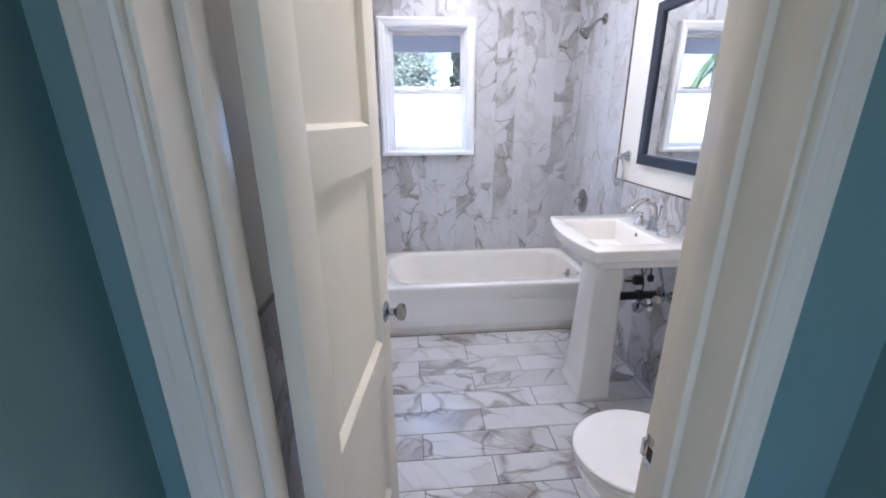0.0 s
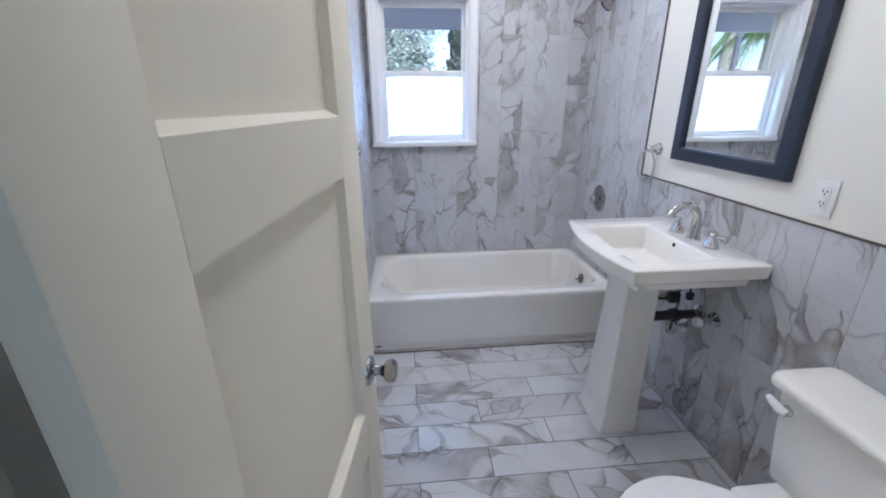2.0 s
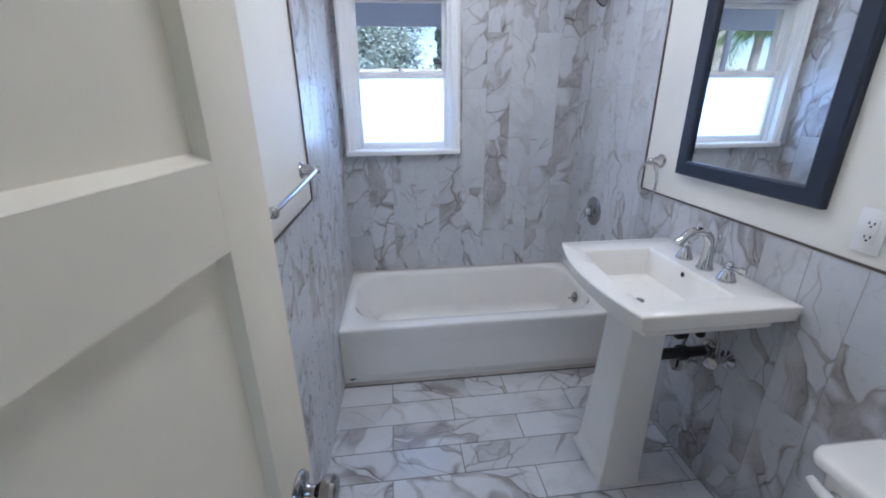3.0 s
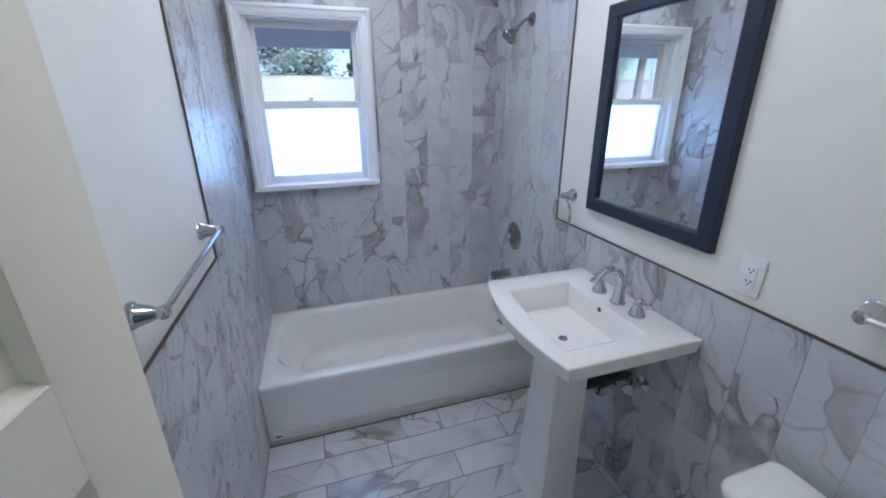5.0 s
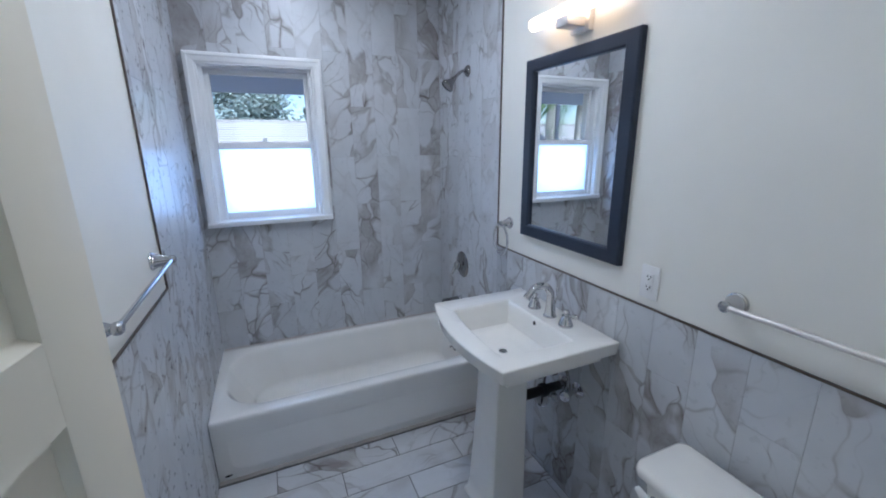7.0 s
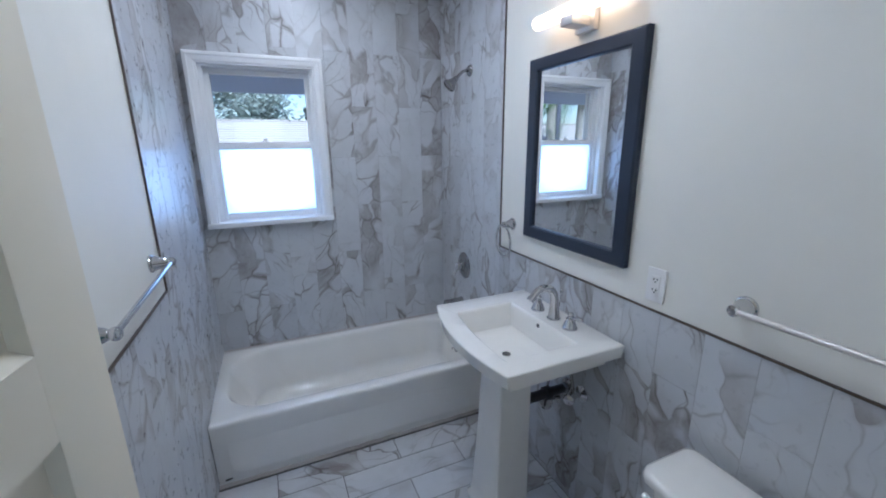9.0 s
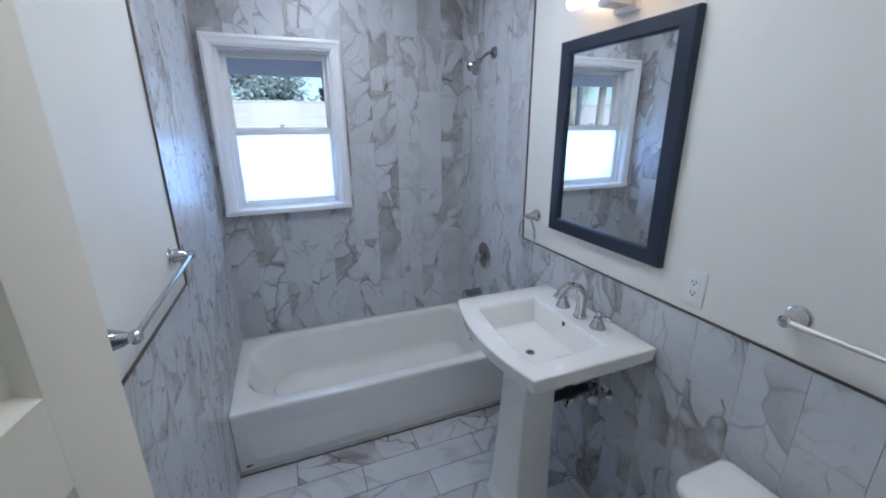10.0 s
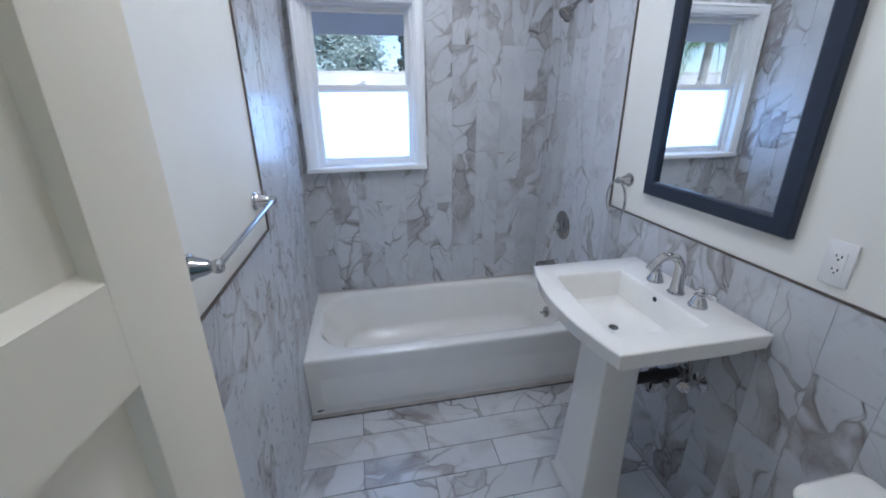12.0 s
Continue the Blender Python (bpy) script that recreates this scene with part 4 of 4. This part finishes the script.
# ---------------------------------------------------------------- outside the window
ground = solid("ground", B(-60, 60, -60, 120, -0.8, -0.5), SOIL, "dry bare garden ground", "ground")
eave = thing("roof_eave", "shaded roof overhang above the window, coloured blue-grey with glare", "eave", (0.4, 0.45, 2.02), kind="structure")
part("soffit", B(-3, 4.5, 0.15, 0.80, 2.20, 2.23), SOFFIT, eave, smooth=0)
part("fascia", B(-3, 4.5, 0.78, 0.81, 2.013, 2.23), SOFFIT, eave, smooth=0)

house = thing("neighbour_garage", "low pale stucco garage with a shingle roof", "garage", (0, 9, -0.5))
part("wall", B(-9.0, 4.6, 8.0, 11.6, -0.5, 1.35), STUCCO, house, smooth=0)
bm = bmesh.new()
loft(bm, [[Vector((x, 7.5, 1.30)), Vector((x, 7.5, 1.38)), Vector((x, 10.0, 2.29)), Vector((x, 12.4, 1.38)), Vector((x, 12.4, 1.30)), Vector((x, 10.0, 2.19))] for x in (-9.4, 5.0)])
roof = part("roof", bm, SHINGLE, house, smooth=0)
rng = random.Random(4)
bm = bmesh.new()
for row in range(15):
    f0, f1 = row / 15, (row + 1) / 15
    x = -9.4 + rng.random() * 0.3
    while x < 4.9:
        w = 0.26 + rng.random() * 0.12
        lift = 0.006 + rng.random() * 0.010
        y0, y1 = 7.5 + 2.5 * f0 - 0.02, 7.5 + 2.5 * f1
        z0, z1 = 1.38 + 0.91 * f0 + lift, 1.38 + 0.91 * f1 + 0.004
        vs = [bm.verts.new(p) for p in ((x, y0, z0), (x + w - 0.012, y0, z0), (x + w - 0.012, y1, z1), (x, y1, z1), (x, y0, z0 - 0.03), (x + w - 0.012, y0, z0 - 0.03))]
        bm.faces.new(vs[:4]), bm.faces.new((vs[0], vs[4], vs[5], vs[1]))
        x += w
sh = part("shingle_courses", bm, SHINGLE, roof, "pale weathered shingles", 0)
sh["kind"] = "stuff"
bm = bmesh.new()
for i in range(60):
    x = -9.4 + i * 0.24
    box(bm, x, x + 0.225, 9.90, 10.10, 2.275, 2.325 + rng.random() * 0.012)
rc = part("ridge_caps", bm, SHINGLE, roof, "ridge caps", 0)
rc["kind"] = "stuff"


def leaf_card(bm, p, size, rng, droop=0.0):
    a = rng.random() * 6.283
    u = Vector((math.cos(a), math.sin(a), -droop + 0.4 * (rng.random() - 0.5))).normalized()
    v = u.cross(Vector((rng.random() - 0.5, rng.random() - 0.5, 1))).normalized()
    vs = [bm.verts.new(p + u * (s * size) + v * (t * size * 0.36)) for s, t in ((0, 0), (0.45, 1), (1.0, 0), (0.45, -1))]
    bm.faces.new(vs)


def leafy_tree(name, label, x, y, height, spread, low, leaves, seed):
    rng = random.Random(seed)
    tree = thing(name, label, "tree", (x, y, -0.5))
    bm = bmesh.new()
    sweep(bm, [(x, y, -0.55), (x + 0.05, y, 1.2), (x - 0.05, y + 0.1, 2.4), (x, y, height * 0.75)], [0.20, 0.16, 0.13, 0.05], 10)
    trunk = part("trunk", bm, BARK, tree)
    tips = []
    for i in range(22):
        a, h = rng.random() * 6.283, low + 0.2 + rng.random() * (height - low) * 0.75
        r = spread * (0.45 + 0.5 * rng.random())
        tip = Vector((x + math.cos(a) * r, y + math.sin(a) * r, h + 0.3 + rng.random() * 0.7))
        mid = Vector((x, y, h - 0.3)).lerp(tip, 0.5) + Vector((0, 0, 0.15))
        part("limb", sweep(bmesh.new(), [(x, y, h - 0.4), mid, tip], [0.05, 0.03, 0.010], 6), BARK, tree)
        tips += [tip, mid.lerp(tip, 0.5)]
    bm = bmesh.new()
    for i in range(leaves):
        t = rng.choice(tips)
        p = t + Vector((rng.gauss(0, 0.32), rng.gauss(0, 0.32), rng.gauss(0, 0.26)))
        leaf_card(bm, p, 0.10 + 0.10 * rng.random(), rng, 0.5)
    crown = part("crown", bm, LEAF, tree, "loose green foliage with gaps", 0)
    crown["kind"] = "stuff"


leafy_tree("garden_tree", "leafy green tree behind the garage roof", 0.15, 13.6, 5.0, 1.35, 1.55, 9000, 7)
leafy_tree("garden_tree", "leafy green tree behind the garage roof", -2.6, 14.0, 5.0, 1.3, 2.1, 4500, 8)


def palm(x, y, height, fronds, seed, radius):
    rng = random.Random(seed)
    tree = thing("palm_tree", "palm with a dark trunk and hanging green fronds", "palm tree", (x, y, -0.5))
    part("trunk", sweep(bmesh.new(), [(x, y, -0.55), (x + 0.03, y, height * 0.5), (x, y, height)], [radius * 1.1, radius, radius * 0.9], 14), PALM_BARK, tree)
    for i in range(fronds):
        a = 6.283 * i / fronds + rng.random() * 0.4
        out = Vector((math.cos(a), math.sin(a), 0))
        reach, lift = 1.0 + rng.random() * 0.5, 0.2 + 0.5 * rng.random()
        spine = [Vector((x, y, height)) + out * (reach * s) + Vector((0, 0, lift * math.sin(s * 2.2) - 1.5 * s ** 2.4)) for s in (k / 9 for k in range(10))]
        bm = bmesh.new()
        sweep(bm, spine, [0.018 - 0.0016 * k for k in range(10)], 5)
        side = out.cross(Vector((0, 0, 1)))
        for k in range(2, 28):
            s = k / 28 * 9
            p = spine[int(s)].lerp(spine[min(9, int(s) + 1)], s % 1)
            for d in (-1, 1):
                tip = p + side * d * 0.22 + out * 0.14 + Vector((0, 0, -0.28 - 0.12 * rng.random()))
                vs = [bm.verts.new(q) for q in (p, p.lerp(tip, 0.4) + out * 0.014, tip, p.lerp(tip, 0.4) - out * 0.014)]
                bm.faces.new(vs)
        part("frond", bm, FROND, tree, smooth=0)


palm(-5.75, 8.0, 5.2, 12, 3, 0.15)
palm(-5.35, 6.3, 2.9, 16, 5, 0.10)

post = thing("garden_post", "thin dark painted garden post", "post", (-4.36, 6.0, -0.5))
part("shaft", lathe(bmesh.new(), (-4.36, 6.0, -0.52), (0, 0, 1), [(0.055, 0), (0.055, 4.2), (0.05, 4.25), (0.001, 4.26)], 14), POST_PAINT, post)
part("cap", lathe(bmesh.new(), (-4.36, 6.0, 3.72), (0, 0, 1), [(0.07, 0), (0.07, 0.03), (0.04, 0.08), (0.001, 0.09)], 14), POST_PAINT, post)

cypress = thing("cypress_tree", "tall dark cypress behind the garage roof", "tree", (2.75, 14.0, -0.5))
part("trunk", sweep(bmesh.new(), [(2.75, 14.0, -0.55), (2.78, 14.0, 3.0), (2.75, 14.0, 6.0)], [0.16, 0.11, 0.03], 10), BARK, cypress)
rng = random.Random(11)
bm = bmesh.new()
for i in range(9000):
    h = rng.random()
    a, rad = rng.random() * 6.283, (0.35 + 0.65 * rng.random() ** 0.5) * (0.68 * (1 - h ** 3 * 0.8) + 0.05 * math.sin(h * 40))
    leaf_card(bm, Vector((2.75 + math.cos(a) * rad, 14.0 + math.sin(a) * rad, 0.6 + 6.2 * h)), 0.16 + 0.10 * rng.random(), rng, -1.2)
crown = part("crown", bm, DARK_LEAF, cypress, "dense dark foliage", 0)
crown["kind"] = "stuff"

# ---------------------------------------------------------------- tiles, piece by piece
TILE = {}


def tile_mesh(w, h, mat, holes=None):
    """One tile lying in x and y about its centre, face up at z = 0, with eased edges."""
    key = (round(w, 4), round(h, 4), mat.name)
    if holes is None and key in TILE:
        return TILE[key]
    bm = bmesh.new()
    if holes is None:
        e = 0.0009

        def r(i, z):
            return [Vector((x, y, z)) for x, y in ((-w / 2 + i, -h / 2 + i), (w / 2 - i, -h / 2 + i), (w / 2 - i, h / 2 - i), (-w / 2 + i, h / 2 - i))]
        loft(bm, [r(0, -0.006), r(0, -e), r(e, 0)])
    else:
        a0, a1, b0, b1 = holes
        xs = sorted({-w / 2, w / 2, *(v for v in (a0, a1) if -w / 2 < v < w / 2)})
        ys = sorted({-h / 2, h / 2, *(v for v in (b0, b1) if -h / 2 < v < h / 2)})
        faces = []
        grid = {(i, j): bm.verts.new((x, y, 0)) for i, x in enumerate(xs) for j, y in enumerate(ys)}
        for i in range(len(xs) - 1):
            for j in range(len(ys) - 1):
                cx, cy = (xs[i] + xs[i + 1]) / 2, (ys[j] + ys[j + 1]) / 2
                if not (a0 < cx < a1 and b0 < cy < b1):
                    faces.append(bm.faces.new((grid[i, j], grid[i + 1, j], grid[i + 1, j + 1], grid[i, j + 1])))
        bmesh.ops.delete(bm, geom=[v for v in bm.verts if not v.link_faces], context="VERTS")
        ext = bmesh.ops.extrude_face_region(bm, geom=faces)
        bmesh.ops.translate(bm, verts=[g for g in ext["geom"] if isinstance(g, bmesh.types.BMVert)], vec=(0, 0, -0.006))
    me = mesh_of(bm, "tile", mat, 0)
    if holes is None:
        TILE[key] = me
    return me


def lay(parent, to_world, u0, u1, v0, v1, pitch, length, phase_a, phase_b, mat, gap, hole=None, start=0, limit=None, odd=0):
    """Columns of tiles along v, every other one shifted. to_world: matrix from (u, v, out) to the parent's space."""
    k = 0
    u = start
    rng = random.Random(len(parent.name) * 7 + odd)
    while u < u1 - 0.004:
        a, b = max(u, u0), min(u + pitch, u1)
        if b - a > 0.008:
            top = limit(0.5 * (a + b)) if limit else v1
            ph = (phase_a, phase_b)[(k + odd) % 2]
            v = ph - math.ceil((ph - v0) / length) * length
            while v < top - 0.004:
                c, d = max(v, v0), min(v + length, top)
                if d - c > 0.008:
                    w, h = b - a - gap, d - c - gap
                    mu, mv = (a + b) / 2, (c + d) / 2
                    cut = None
                    skip = False
                    if hole:
                        hu0, hu1, hv0, hv1 = hole
                        if a < hu1 and b > hu0 and c < hv1 and d > hv0:
                            if a >= hu0 and b <= hu1 and c >= hv0 and d <= hv1:
                                skip = True
                            else:
                                cut = (hu0 - mu, hu1 - mu, hv0 - mv, hv1 - mv)
                    if not skip:
                        ob = new("tile", tile_mesh(w, h, mat, cut))
                        ob.parent = parent
                        ob.matrix_parent_inverse = parent.matrix_world.inverted()
                        ob.matrix_world = parent.matrix_world @ to_world @ pose(mu, mv, 0.0005 * (rng.random() - 0.5))
                v += length
        u += pitch
        k += 1


def axes(o, u, v, n):
    m = Matrix.Identity(4)
    for i, c in enumerate((u, v, n, o)):
        m.col[i][:3] = c
    return m


P, L = 0.1525, 0.62
# far wall: u runs along -x from the east corner
lay(wall_north, axes((W, 0, 0), (-1, 0, 0), (0, 0, 1), (0, -1, 0)) @ Matrix.Diagonal((1, 1, 1, 1)), 0.0, W + 0.01, 0.30, HIGH, P, L, 1.558, 1.248, WALL_MARBLE, 0.0012, hole=(W - WX1 - 0.02, W - WX0 + 0.02, WZ0 - 0.01, WZ1 + 0.02))
# east wall: u along -y
lay(wall_east, axes((W, 0, 0), (0, -1, 0), (0, 0, 1), (-1, 0, 0)), 0.0, -TRIM_E, 0.30, HIGH, P, L, 1.248, 1.558, WALL_MARBLE, 0.0012, start=-0.010)
lay(wall_east, axes((W, 0, 0), (0, -1, 0), (0, 0, 1), (-1, 0, 0)), -TRIM_E + 0.001, -NEAR, 0.0, RAIL_E - 0.006, P, L, 0.86, 0.55, WALL_MARBLE, 0.0014, start=0.7525, odd=1)
# west wall: u along -y
lay(wall_west, axes((0, 0, 0), (0, -1, 0), (0, 0, 1), (1, 0, 0)), 0.0, -TRIM_W, 0.0, HIGH, P, L, 1.558, 1.248, WALL_MARBLE, 0.0012, start=0.0)
lay(wall_west, axes((0, 0, 0), (0, -1, 0), (0, 0, 1), (1, 0, 0)), -TRIM_W + 0.001, 2.72, 0.0, RAIL_W - 0.006, P, L, 0.86, 0.55, WALL_MARBLE, 0.0012, start=0.915)
# floor: rows along x, u along -y
lay(floor, axes((0, 0, 0), (0, -1, 0), (1, 0, 0), (0, 0, 1)), 0.74, -NEAR + 0.05, -0.06, W, 0.1527, 0.616, 0.250, 0.558, FLOOR_MARBLE, 0.0036, start=0.763)
